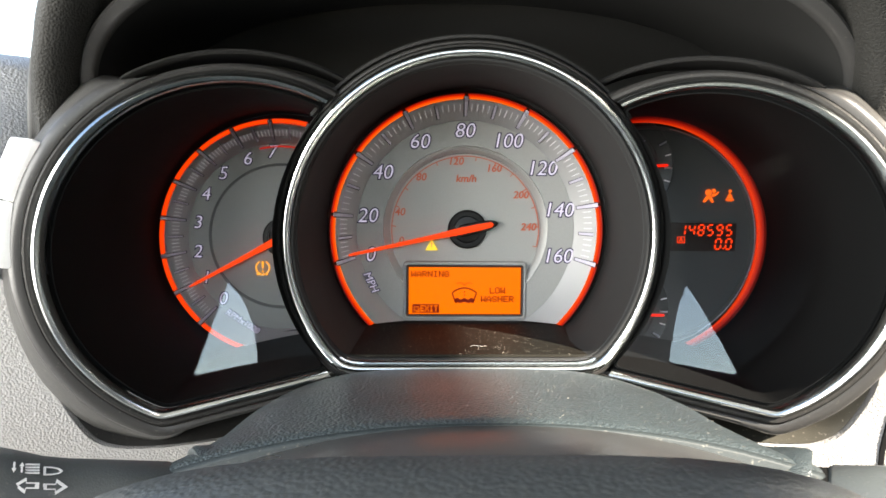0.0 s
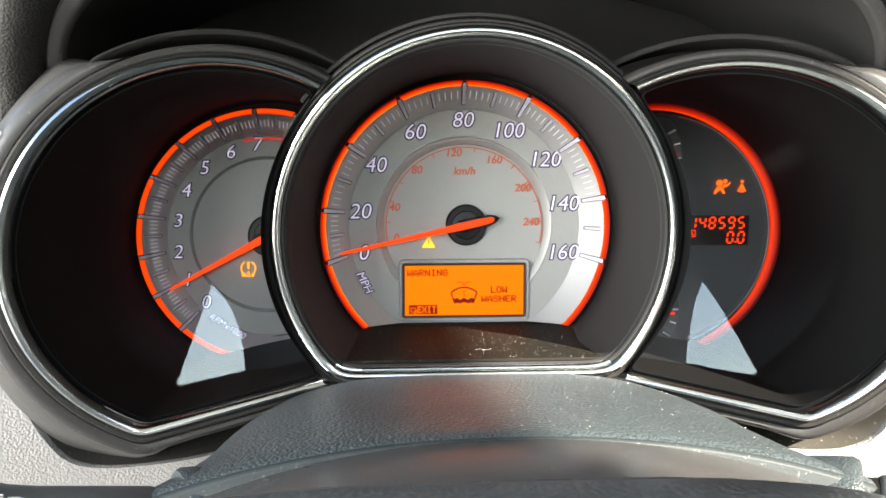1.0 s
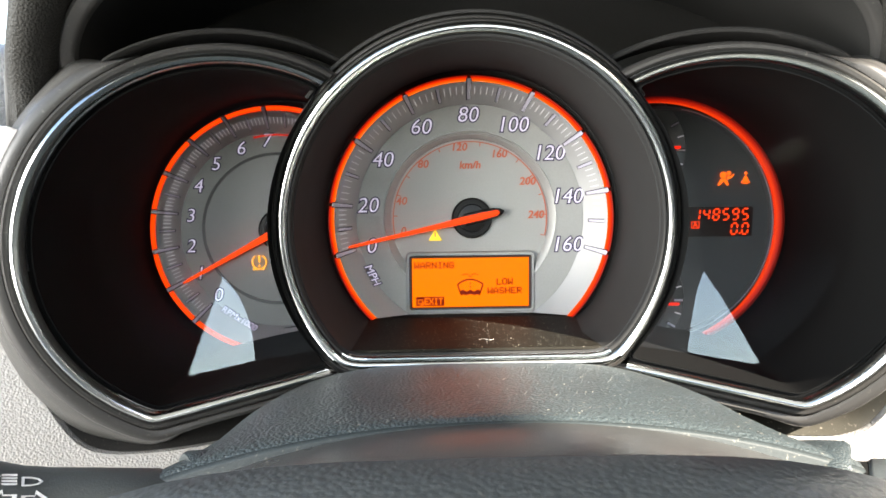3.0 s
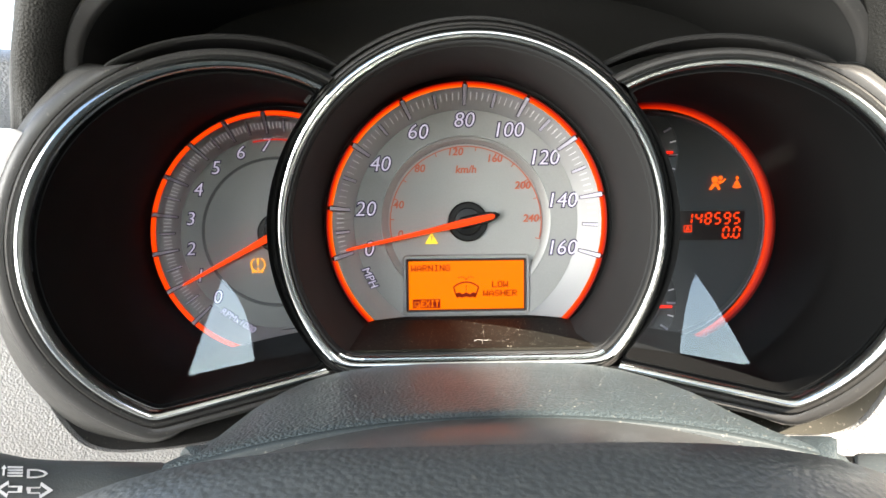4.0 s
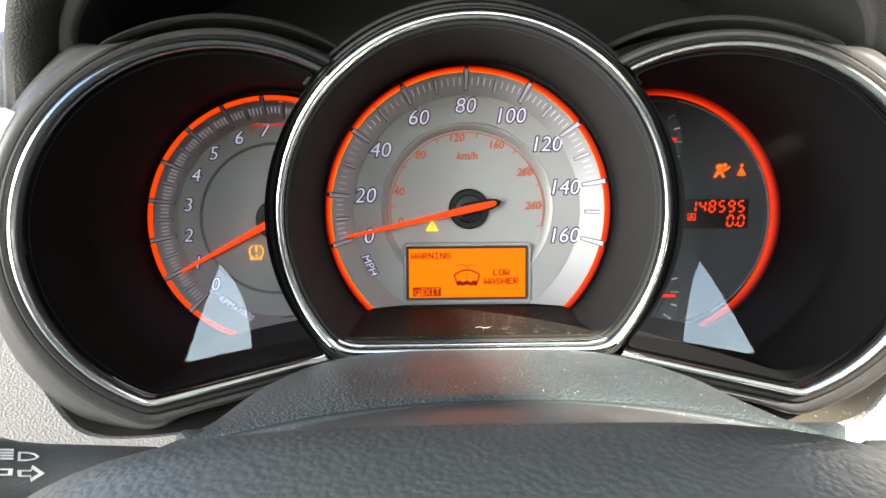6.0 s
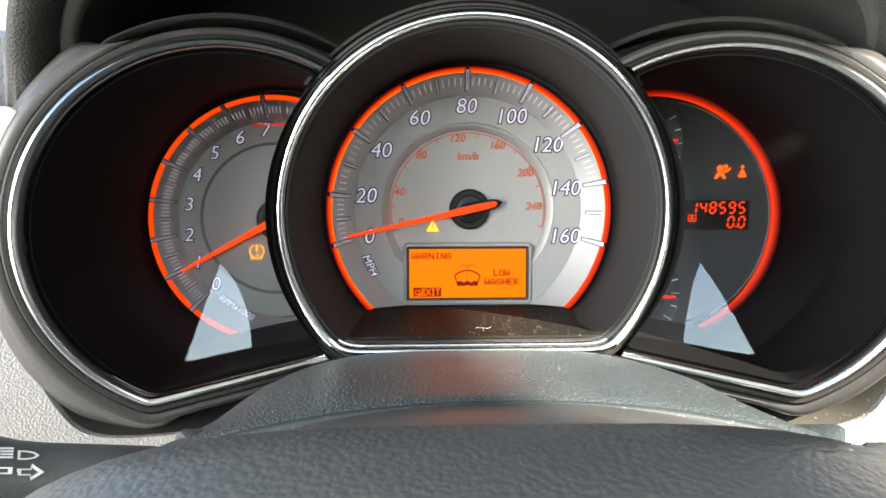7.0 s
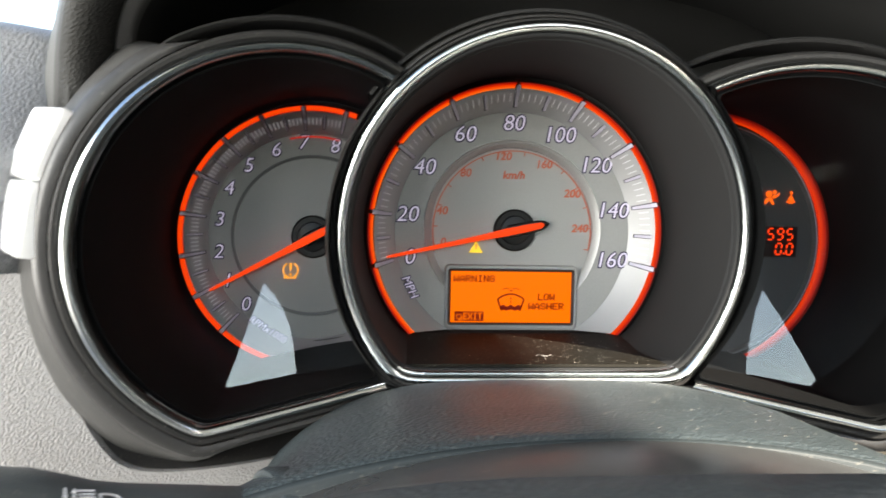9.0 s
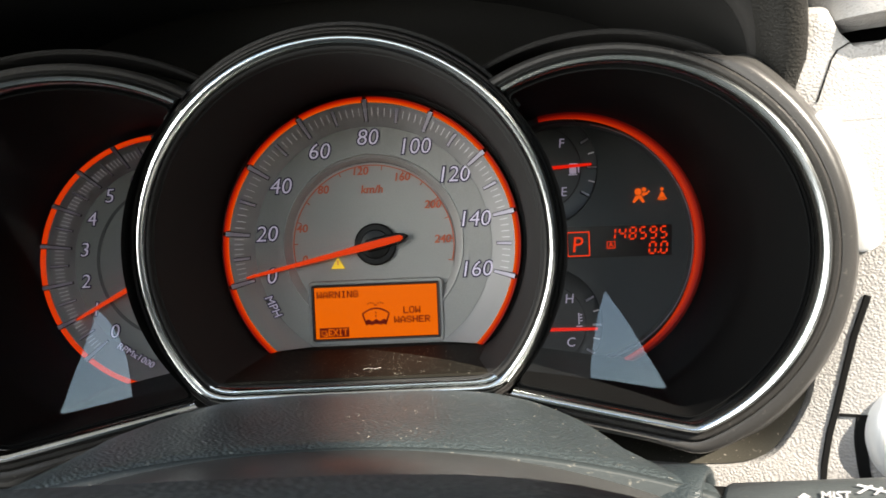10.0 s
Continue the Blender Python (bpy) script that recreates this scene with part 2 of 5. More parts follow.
def loft(name, rows, closed=True, ends=False, sharp=35):
    """A skin over rows of points, each row as long as the others."""
    n = len(rows[0])
    verts = [p for row in rows for p in row]
    faces = []
    for r in range(len(rows) - 1):
        for i in range(n if closed else n - 1):
            j = (i + 1) % n
            faces.append((r * n + i, r * n + j, (r + 1) * n + j, (r + 1) * n + i))
    if ends:
        faces.append(tuple(range(n)))
        faces.append(tuple((len(rows) - 1) * n + i for i in range(n)))
    return fix_normals(mesh_of(name, verts, faces, sharp))


def box(name, size, bevel=0.0, segments=2):
    bm = bmesh.new()
    bmesh.ops.create_cube(bm, size=1.0)
    bmesh.ops.scale(bm, vec=size, verts=bm.verts)
    if bevel:
        bmesh.ops.bevel(bm, geom=bm.edges[:], offset=bevel, segments=segments, affect="EDGES", profile=0.6)
    me = bpy.data.meshes.new(name)
    bm.to_mesh(me)
    bm.free()
    me.polygons.foreach_set("use_smooth", [True] * len(me.polygons))
    me.set_sharp_from_angle(angle=radians(40))
    return me


def ring(name, cx, cz, profile, a0=-180.0, a1=180.0, steps=96, sharp=30):
    """A turned band about the axis through (cx, cz) along y: profile rows of (radius, y); angles from the top, clockwise."""
    full = a1 - a0 > 359.9
    rows = []
    count = steps if full else steps + 1
    for rad, y in profile:
        rows.append([(cx + rad * math.sin(radians(a0 + (a1 - a0) * i / steps)), y, cz + rad * math.cos(radians(a0 + (a1 - a0) * i / steps))) for i in range(count)])
    return loft(name, rows, closed=full, sharp=sharp)


def flat(name, outline, y, thick=0.0004):
    """A thin plate with the outline (x, z), its face at y towards the driver."""
    n = len(outline)
    verts = [(x, y, z) for x, z in outline] + [(x, y + thick, z) for x, z in outline]
    faces = [tuple(range(n)), tuple(range(2 * n - 1, n - 1, -1))] + [(i, (i + 1) % n, n + (i + 1) % n, n + i) for i in range(n)]
    return fix_normals(mesh_of(name, verts, faces))


def joined(name, meshes):
    bm = bmesh.new()
    for me in meshes:
        bm.from_mesh(me)
        bpy.data.meshes.remove(me)
    out = bpy.data.meshes.new(name)
    bm.to_mesh(out)
    bm.free()
    return out


def lettering(body, size, at, turn=0.0, shear=0.0, grow=0.0, wide=1.0, depth=0.0002):
    """The mesh of a word that faces the driver, centred at (x, y, z), turned clockwise in the dial's plane."""
    cu = bpy.data.curves.new("lettering", "FONT")
    cu.body, cu.size, cu.shear, cu.offset, cu.extrude, cu.align_x, cu.align_y = body, size, shear, grow, depth, "CENTER", "CENTER"
    cu.resolution_u = 3
    ob = new("lettering", cu)
    deps = bpy.context.evaluated_depsgraph_get()
    me = bpy.data.meshes.new_from_object(ob.evaluated_get(deps))
    bpy.data.objects.remove(ob)
    bpy.data.curves.remove(cu)
    xs = [v.co.x for v in me.vertices]
    ys = [v.co.y for v in me.vertices]
    mid = Vector(((min(xs) + max(xs)) / 2, (min(ys) + max(ys)) / 2, 0))
    me.transform(Matrix.Translation(at) @ Matrix.Rotation(radians(turn), 4, "Y") @ Matrix.Rotation(radians(90), 4, "X") @ Matrix.Diagonal((wide, 1, 1, 1)) @ Matrix.Translation(-mid))
    return me


def arc_pts(cx, cz, rad, a0, a1, n):
    return [(cx + rad * math.sin(radians(a0 + (a1 - a0) * i / (n - 1))), cz + rad * math.cos(radians(a0 + (a1 - a0) * i / (n - 1)))) for i in range(n)]


def clipped(me, x, keep):
    """Cut a mesh off at the plane x, keeping the side keep (+1 or -1)."""
    bm = bmesh.new()
    bm.from_mesh(me)
    bmesh.ops.bisect_plane(bm, geom=bm.verts[:] + bm.edges[:] + bm.faces[:], plane_co=(x, 0, 0), plane_no=(keep, 0, 0), clear_inner=True)
    bm.to_mesh(me)
    bm.free()
    return me


# ---- outlines of the three round openings ----
CEN = (XC, 0.0025)
POD_X, POD_Z = 0.0743, -0.002      # a side opening's middle, from the cluster's middle


def resample(pts, n):
    d = [0.0]
    for a, b in zip(pts, pts[1:]):
        d.append(d[-1] + math.dist(a, b))
    out, k = [], 0
    for i in range(n):
        s = d[-1] * i / (n - 1)
        while k < len(d) - 2 and d[k + 1] < s:
            k += 1
        f = (s - d[k]) / max(d[k + 1] - d[k], 1e-12)
        out.append(tuple(pts[k][c] + f * (pts[k + 1][c] - pts[k][c]) for c in range(2)))
    return out


def soften(pts, closed, rounds=2):
    for _ in range(rounds):
        n = len(pts)
        pts = [tuple((pts[(i - 1) % n][c] + 2 * pts[i][c] + pts[(i + 1) % n][c]) / 4 for c in range(2)) if closed or 0 < i < n - 1 else pts[i] for i in range(n)]
    return pts


def centre_outline(o, n=160, rad=0.0635, low=-0.0425):
    """The middle opening: a circle cut off by a level line, grown by o."""
    r, z0 = rad + o, low - o
    a = math.degrees(math.acos((z0 - CEN[1]) / r))
    pts = arc_pts(CEN[0], CEN[1], r, -a, a, 200)
    pts.append(pts[0])
    return soften(resample(pts, n + 1)[:-1], True, 5)


def centre_y(x, z):
    return -0.066 - 0.1 * (z + 0.044)


def pod_parts(o, rad=0.0584):
    """A side opening, mirrored to the positive side: (rim from the top tip round to the inner end of its lower bar), (edge along the middle opening)."""
    r = rad + o
    barrel = 0.0672
    k = (-0.0446 + 0.0535) / (0.0484 - 0.0991)      # the lower bar's slope
    drop = o * math.sqrt(1 + k * k)
    line = lambda x: -0.0446 + k * (x - 0.0484) - drop
    rim = []
    for i in range(2401):
        a = radians(-110 + 290 * i / 2400)
        x, z = POD_X + r * math.sin(a), POD_Z + r * math.cos(a)
        if math.hypot(x, z - CEN[1]) > barrel and z > line(x):
            rim.append((x, z))
    corner = rim[-1]
    low = [(corner[0] + (0.03 - corner[0]) * i / 400, line(corner[0] + (0.03 - corner[0]) * i / 400)) for i in range(1, 401)]
    low = [p for p in low if math.hypot(p[0], p[1] - CEN[1]) > barrel]
    a0 = math.atan2(low[-1][0], low[-1][1] - CEN[1])
    a1 = math.atan2(rim[0][0], rim[0][1] - CEN[1])
    inner = [(barrel * math.sin(a0 + (a1 - a0) * i / 40), CEN[1] + barrel * math.cos(a0 + (a1 - a0) * i / 40)) for i in range(1, 40)]
    return rim, low, inner


def pod_rim(side, o, n=150):
    rim, low, inner = pod_parts(o)
    pts = soften(resample(rim, n), False, 1) + resample(low, 41)[1:]
    pts = soften(pts, False, 3)
    return [(XC + side * x, z) for x, z in pts]


def pod_outline(side, o, n=150):
    rim, low, inner = pod_parts(o)
    pts = resample(rim, n) + resample(low, 41)[1:] + resample(inner, 30)
    return [(XC + side * x, z) for x, z in soften(pts, True, 3)]


def pod_y(x, z):
    return -0.067 - 0.4 * (abs(x - XC) - 0.0485) - 0.1 * (z + 0.045)


def shell(outline_at, depth_at, profile, shift=0.0):
    """Rows of a rim: profile of (offset from the outline, depth behind the rim's plane, or ('y', depth) for an absolute one)."""
    rows = []
    for o, d in profile:
        if isinstance(d, tuple):
            rows.append([(x + shift, d[1], z) for x, z in outline_at(o)])
        else:
            rows.append([(x, depth_at(x, z) + d, z) for x, z in outline_at(o)])
    return rows


# ---- bezel ----
bezel = thing("instrument_cluster", "dark grey plastic three-pod instrument cluster with chrome rims", "instrument cluster", (XC, -0.05, -0.05))


def hang(name, me, mat, parent, label=""):
    """A part whose mesh is given in world metres."""
    me.transform(Matrix.Translation(-Vector(parent.location)) if parent.parent is None else Matrix.Translation(-Vector(parent.parent.location)))
    return part(name, me, mat, parent, label)


def shoulder(side):
    """The sloping outer wall of a side opening: wide at its flank, narrow under the lower bar and at the top."""
    base = pod_rim(side, 0.0036)
    rows = [[] for _ in range(9)]
    for x, z in base:
        ux, uz = (x - XC) * side - POD_X, z - POD_Z
        a = math.degrees(math.atan2(ux, uz))
        if a < 22 and z > 0:
            continue
        w = max(0.0, min(1.0, (a - 28) / 12)) * (1.0 - 0.25 * max(0.0, min(1.0, (a - 132) / 24)))
        d = math.hypot(ux, uz)
        f = 1.0 - 0.3 * max(0.0, min(1.0, (a - 138) / 16))
        if a < 0 and z > 0:
            w = 0.0
        under = a > 154 or (a < 0 and z < 0)
        more = 0.0034 * max(0.0, min(1.0, (a - 82) / 40)) * (1.0 - 0.5 * max(0.0, min(1.0, (a - 134) / 20))) if side < 0 and not under else 0.0
        if under:
            near = max(0.0, min(1.0, (0.104 - (x - XC) * side) / 0.016))
            f, w = 0.7 - 0.56 * near, 0.75 - 0.6 * near
            more = 0.0017 * max(0.0, min(1.0, ((x - XC) * side - 0.084) / 0.016)) if side < 0 else 0.0
            ux, uz, d = 0.17, -0.985, 1.0
        q = max(0.0, min(1.0, (a - 22) / 17)) if z > 0 else 1.0
        q = q * q * (3 - 2 * q)
        for k, (grow, deep) in enumerate(((0.0, 0.0012), (0.0006, 0.0003), (0.0016, 0.0009), (0.0029, 0.0030), (0.0031 + 0.0016 * w, 0.0056), (0.0031 + 0.0048 * w, 0.0118), (0.0031 + 0.0078 * w, 0.0185), (0.0031 + 0.0087 * w, 0.0225), (0.0031 + 0.0089 * w, 0.0330))):
            out = q * (0.0022 * min(1.0, k / 2) + grow * f) + more * (0.0, 0.0, 0.0, 0.05, 0.25, 0.6, 0.9, 1.0, 1.0)[k]
            px, pz = x + side * out * ux / d, z + out * uz / d
            rows[k].append((px, pod_y(x, z) + deep * (1.0 - 60.0 * more * (k > 3)), pz))
    return loft("pod_shoulder", rows[:4], closed=False, sharp=60), loft("shoulder_flank", rows[3:], closed=False, sharp=60)


hang("centre_collar", loft("centre_collar", shell(centre_outline, centre_y, [(0.0050, 0.05), (0.0050, 0.006), (0.0046, 0.0035), (0.0040, 0.0023), (0.0034, 0.0021), (0.0031, 0.0030), (0.0028, 0.0014), (0.0023, 0.0016), (0.0020, 0.0035)])), M_BEZEL, bezel)
hang("centre_chrome_rim", loft("centre_chrome_rim", shell(centre_outline, centre_y, [(0.0022, 0.0035), (0.0021, 0.0004), (0.0018, -0.0008), (0.0012, -0.0016), (0.0003, -0.0020), (-0.0005, -0.0019), (-0.0011, -0.0014), (-0.0015, -0.0006), (-0.0017, 0.0004), (-0.0018, 0.0016)]), sharp=50), M_CHROME, bezel, "polished chrome rim with a flat lower edge")
lip = hang("rim_lip", loft("rim_lip", shell(centre_outline, centre_y, [(-0.0017, 0.0014), (-0.0017, 0.0001), (-0.0019, -0.0003), (-0.0024, -0.0002), (-0.0029, 0.0006), (-0.0030, 0.003)]), sharp=50), M_BOWL, bezel)
lip.data.materials.append(M_CHROME)
for p in lip.data.polygons:
    p.material_index = 1 if p.center.z < 0.0115 else 0
hang("centre_bowl", loft("centre_bowl", shell(centre_outline, centre_y, [(-0.0029, 0.002), (-0.0034, 0.0025), (-0.0036, 0.006), (-0.0040, 0.03), (-0.0036, ("y", 0.003))], 0.0037)), M_BOWL, bezel)
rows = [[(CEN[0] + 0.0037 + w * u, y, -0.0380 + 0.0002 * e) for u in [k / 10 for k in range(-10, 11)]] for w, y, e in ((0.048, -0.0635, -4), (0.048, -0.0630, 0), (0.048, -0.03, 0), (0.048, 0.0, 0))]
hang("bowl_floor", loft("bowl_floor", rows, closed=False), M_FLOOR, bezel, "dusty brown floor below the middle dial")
for side in (-1, 1):
    out = lambda o, s=side: pod_outline(s, o)
    rim = lambda o, s=side: pod_rim(s, o)
    hang("pod_surround", loft("pod_surround", shell(rim, pod_y, [(0.0040, 0.0120), (0.0038, 0.0030), (0.0033, 0.0010), (0.0025, 0.0002), (0.0016, 0.0003), (0.0010, 0.0012), (0.0006, 0.0040)]), closed=False), M_BEZEL, bezel)
    inner, outer = shoulder(side)
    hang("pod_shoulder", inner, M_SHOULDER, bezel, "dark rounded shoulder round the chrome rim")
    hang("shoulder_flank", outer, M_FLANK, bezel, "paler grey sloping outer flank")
    hang("pod_chrome_rim", loft("pod_chrome_rim", shell(rim, pod_y, [(0.0008, 0.0030), (0.0007, 0.0002), (0.0004, -0.0012), (-0.0001, -0.0021), (-0.0008, -0.0026), (-0.0015, -0.0023), (-0.0020, -0.0015), (-0.0023, -0.0004), (-0.0025, 0.0014)]), closed=False, sharp=50), M_CHROME, bezel, "polished chrome rim")
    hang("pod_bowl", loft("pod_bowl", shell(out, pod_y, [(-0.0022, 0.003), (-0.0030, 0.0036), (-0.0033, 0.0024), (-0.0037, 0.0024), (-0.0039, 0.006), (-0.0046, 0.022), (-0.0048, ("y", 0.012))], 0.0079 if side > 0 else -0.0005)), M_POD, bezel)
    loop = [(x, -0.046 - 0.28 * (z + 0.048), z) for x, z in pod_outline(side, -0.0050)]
    glass = hang("cover_lens", fix_normals(mesh_of("cover_lens", loop, [tuple(range(len(loop)))])), M_GLASS, bezel, "clear plastic cover lens with window reflections and painted haze")
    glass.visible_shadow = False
    # A reflection's outline built as a fixed glossy triangle; the lens has no such part.
    if side < 0:
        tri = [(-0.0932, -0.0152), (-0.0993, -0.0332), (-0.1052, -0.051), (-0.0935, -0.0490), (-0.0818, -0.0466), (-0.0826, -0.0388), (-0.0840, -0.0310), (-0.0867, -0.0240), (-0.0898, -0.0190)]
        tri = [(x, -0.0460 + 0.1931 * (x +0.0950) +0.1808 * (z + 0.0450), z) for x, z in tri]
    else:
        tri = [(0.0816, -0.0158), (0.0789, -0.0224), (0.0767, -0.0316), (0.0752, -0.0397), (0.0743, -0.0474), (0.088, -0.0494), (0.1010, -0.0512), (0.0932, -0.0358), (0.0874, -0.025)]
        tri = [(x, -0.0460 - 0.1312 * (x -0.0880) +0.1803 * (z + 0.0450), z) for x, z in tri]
    glare = hang("reflection_patch", fix_normals(mesh_of("reflection_patch", tri, [tuple(range(len(tri)))])), M_GLARE, glass, "glossier triangle shaped to stand for a window's reflection")
    glare.visible_shadow = False
hang("backing_plate", flat("backing_plate", [(-0.15, -0.062), (0.145, -0.062), (0.145, 0.064), (-0.15, 0.064)], 0.013, 0.003), M_BOWL, bezel)

# ---- speedometer ----
SX, SZ = -0.0009, 0.002
speedo = thing("speedometer", "silver-grey round speedometer with orange lit ring, needle at zero", "speedometer", (SX, 0.006, SZ))
LOW = -0.0375


def band_cut(name, cx, cz, profile, low, a0=-180.0, a1=180.0, steps=180, slope=0.0):
    """A turned band cut off below a line."""
    rows = []
    for rad, y in profile:
        row = []
        for i in range(steps + 1):
            a = radians(a0 + (a1 - a0) * i / steps)
            row.append((cx + rad * math.sin(a), y, cz + rad * math.cos(a)))
        rows.append(row)
    n = steps + 1
    verts = [p for r in rows for p in r]
    faces = [(r * n + i, r * n + i + 1, (r + 1) * n + i + 1, (r + 1) * n + i) for r in range(len(rows) - 1) for i in range(steps)]
    me = mesh_of(name, verts, faces)
    bm = bmesh.new()
    bm.from_mesh(me)
    bmesh.ops.bisect_plane(bm, geom=bm.verts[:] + bm.edges[:] + bm.faces[:], plane_co=(cx, 0, low), plane_no=(-slope, 0, 1), clear_inner=True)
    bm.to_mesh(me)
    bm.free()
    me.polygons.foreach_set("use_smooth", [True] * len(me.polygons))
    me.set_sharp_from_angle(angle=radians(25))
    return me


hang("dial_face", band_cut("dial_face", SX, SZ, [(0.0, 0.0070), (0.0330, 0.0068)], LOW), M_DIAL, speedo)
hang("inner_groove", band_cut("inner_groove", SX, SZ + 0.0006, [(0.0326, 0.0070), (0.0329, 0.0066), (0.0352, 0.0046), (0.0355, 0.0044), (0.0358, 0.0050)], LOW), M_GROOVE, speedo)
hang("number_band", band_cut("number_band", SX, SZ, [(0.0350, 0.0050), (0.0470, 0.0048)], LOW), M_DIAL, speedo)
hang("tick_band", band_cut("tick_band", SX, SZ, [(0.0467, 0.0054), (0.0470, 0.0052), (0.0554, -0.0032)], LOW), M_BAND, speedo)
hang("dial_edge", band_cut("dial_edge", SX, SZ, [(0.0576, 0.0006), (0.0587, -0.0004), (0.0620, -0.002), (0.0640, 0.001)], -0.06), M_BOWL, speedo)


SPEEDS = (-104.1, -83.0, -55.0, -28.0, -0.8, 26.0, 51.9, 78.0, 104.2)      # degrees from the top, for each 20 mph


def speed_angle(v):
    k = min(int(v // 20), 7)
    return SPEEDS[k] + (SPEEDS[k + 1] - SPEEDS[k]) * (v / 20 - k)


def tick(cx, cz, ang, r0, r1, y0, y1, wide0, wide1, rise=0.0012):
    """A wedge-shaped raised tick along a radius."""
    s, c = math.sin(radians(ang)), math.cos(radians(ang))
    p = lambda r, w, y: (cx + r * s + w * c, y, cz + r * c - w * s)
    w0, w1 = wide0 / 2, wide1 / 2
    v = [p(r0, -w0, y0), p(r0, w0, y0), p(r1, w1, y1), p(r1, -w1, y1), p(r0 + 0.0002, -w0 * 0.62, y0 - rise), p(r0 + 0.0002, w0 * 0.62, y0 - rise), p(r1, w1 * 0.62, y1 - rise), p(r1, -w1 * 0.62, y1 - rise)]
    me = fix_normals(mesh_of("tick", v, [(0, 1, 2, 3), (4, 5, 6, 7), (0, 1, 5, 4), (1, 2, 6, 5), (2, 3, 7, 6), (3, 0, 4, 7)]))
    if wide0 > 0.0008:
        me.materials.append(M_TICKSIDE)
        me.materials.append(M_TICK)
        for p in me.polygons:
            p.material_index = 1 if abs(p.normal.y) > 0.5 else 0
    return me


edges = [-136.0] + [speed_angle(v) for v in range(0, 161, 20)] + [137.0]
for k, (a0, a1) in enumerate(zip(edges, edges[1:])):
    g0, g1 = (0.0 if k == 0 else 0.75), (0.0 if k == len(edges) - 2 else 0.75)
    hang("lit_arc", ring("lit_arc", SX, SZ, [(0.0556, 0.0012), (0.0559, 0.0002), (0.0564, -0.0016), (0.0571, -0.0040), (0.0574, -0.0041), (0.0577, -0.0041), (0.0579, 0.0004)], a0 + g0, a1 - g1, 24), G_RING, speedo, "glowing orange-red ring segment")
for v in range(0, 161, 20):
    hang("tick", tick(SX, SZ, speed_angle(v), 0.0486, 0.0564, 0.0037, -0.0040, 0.0017, 0.0026), M_TICK, speedo)
for v in range(10, 160, 20):
    hang("tick", tick(SX, SZ, speed_angle(v), 0.0487, 0.0541, 0.0036, -0.0018, 0.0015, 0.0018, 0.0010), M_TICK, speedo)
for v in range(2, 160, 2):
    if v % 10:
        hang("fine_tick", tick(SX, SZ, speed_angle(v), 0.0505, 0.0537, 0.0018, -0.0014, 0.0004, 0.0004, 0.0003), G_FINE, speedo)


def span(body, size, shear):
    """The left and right ends of a word as the font sets it."""
    cu = bpy.data.curves.new("span", "FONT")
    cu.body, cu.size, cu.shear, cu.resolution_u = body, size, shear, 3
    ob = new("span", cu)
    me = bpy.data.meshes.new_from_object(ob.evaluated_get(bpy.context.evaluated_depsgraph_get()))
    bpy.data.objects.remove(ob)
    bpy.data.curves.remove(cu)
    xs = [v.co.x for v in me.vertices]
    bpy.data.meshes.remove(me)
    return min(xs), max(xs)


def numeral(parent, body, size, at, shear=0.18):
    """A number on a dial, each figure a part with its own dark edge."""
    left, right = span(body, size, shear)
    for k, ch in enumerate(body):
        a, b = span(ch, size, shear)
        x = at[0] + span(body[:k + 1], size, shear)[1] - (b - a) / 2 - (left + right) / 2
        ob = hang("numeral", lettering(ch, size, (x, at[1], at[2]), 0.0, shear, grow=-size * 0.008), G_TEXT, parent)
        hang("numeral_edge", lettering(ch, size, (x, at[1] + 0.0004, at[2]), 0.0, shear, grow=size * 0.05), M_EDGE, ob)


for v, x, z in ((0, -0.0415, -0.0085), (20, -0.0429, 0.0083), (40, -0.0365, 0.0269), (60, -0.0206, 0.0401), (80, -0.0014, 0.0449), (100, 0.0176, 0.0407), (120, 0.0326, 0.0291), (140, 0.0402, 0.0112), (160, 0.0402, -0.0088)):
    numeral(speedo, str(v), 0.0088, (x, 0.0042, z))
mph = hang("unit_mark", lettering("MPH", 0.0046, (-0.0414, 0.0030, -0.0206), 64, 0.15), G_TEXT, speedo)
hang("numeral_edge", lettering("MPH", 0.0046, (-0.0414, 0.0034, -0.0206), 64, 0.15, 0.0004), M_EDGE, mph)
for v, x, z in ((0, -0.0285, -0.0026), (40, -0.0292, 0.0098), (80, -0.0201, 0.0249), (120, -0.0049, 0.0318), (160, 0.0116, 0.0289), (200, 0.0231, 0.0175), (240, 0.0266, 0.0036)):
    hang("small_numeral", lettering(str(v), 0.0045, (x, 0.0062, z), 0, 0.15, grow=0.00008), G_KM, speedo)
hang("small_unit_mark", lettering("km/h", 0.0044, (-0.0008, 0.0062, 0.0244), 0, 0.15, grow=0.00008), G_KM, speedo)
hang("small_scale", ring("small_scale", SX, SZ, [(0.0317, 0.0064), (0.0317, 0.0060), (0.0321, 0.0060), (0.0321, 0.0064)], -103, 103, 60), G_KM, speedo)
for v in range(0, 261, 20):
    hang("small_tick", tick(SX, SZ, -103 + 206 * v / 260, 0.0302, 0.0319, 0.0064, 0.0064, 0.0004, 0.0004, 0.0003), G_KM, speedo)


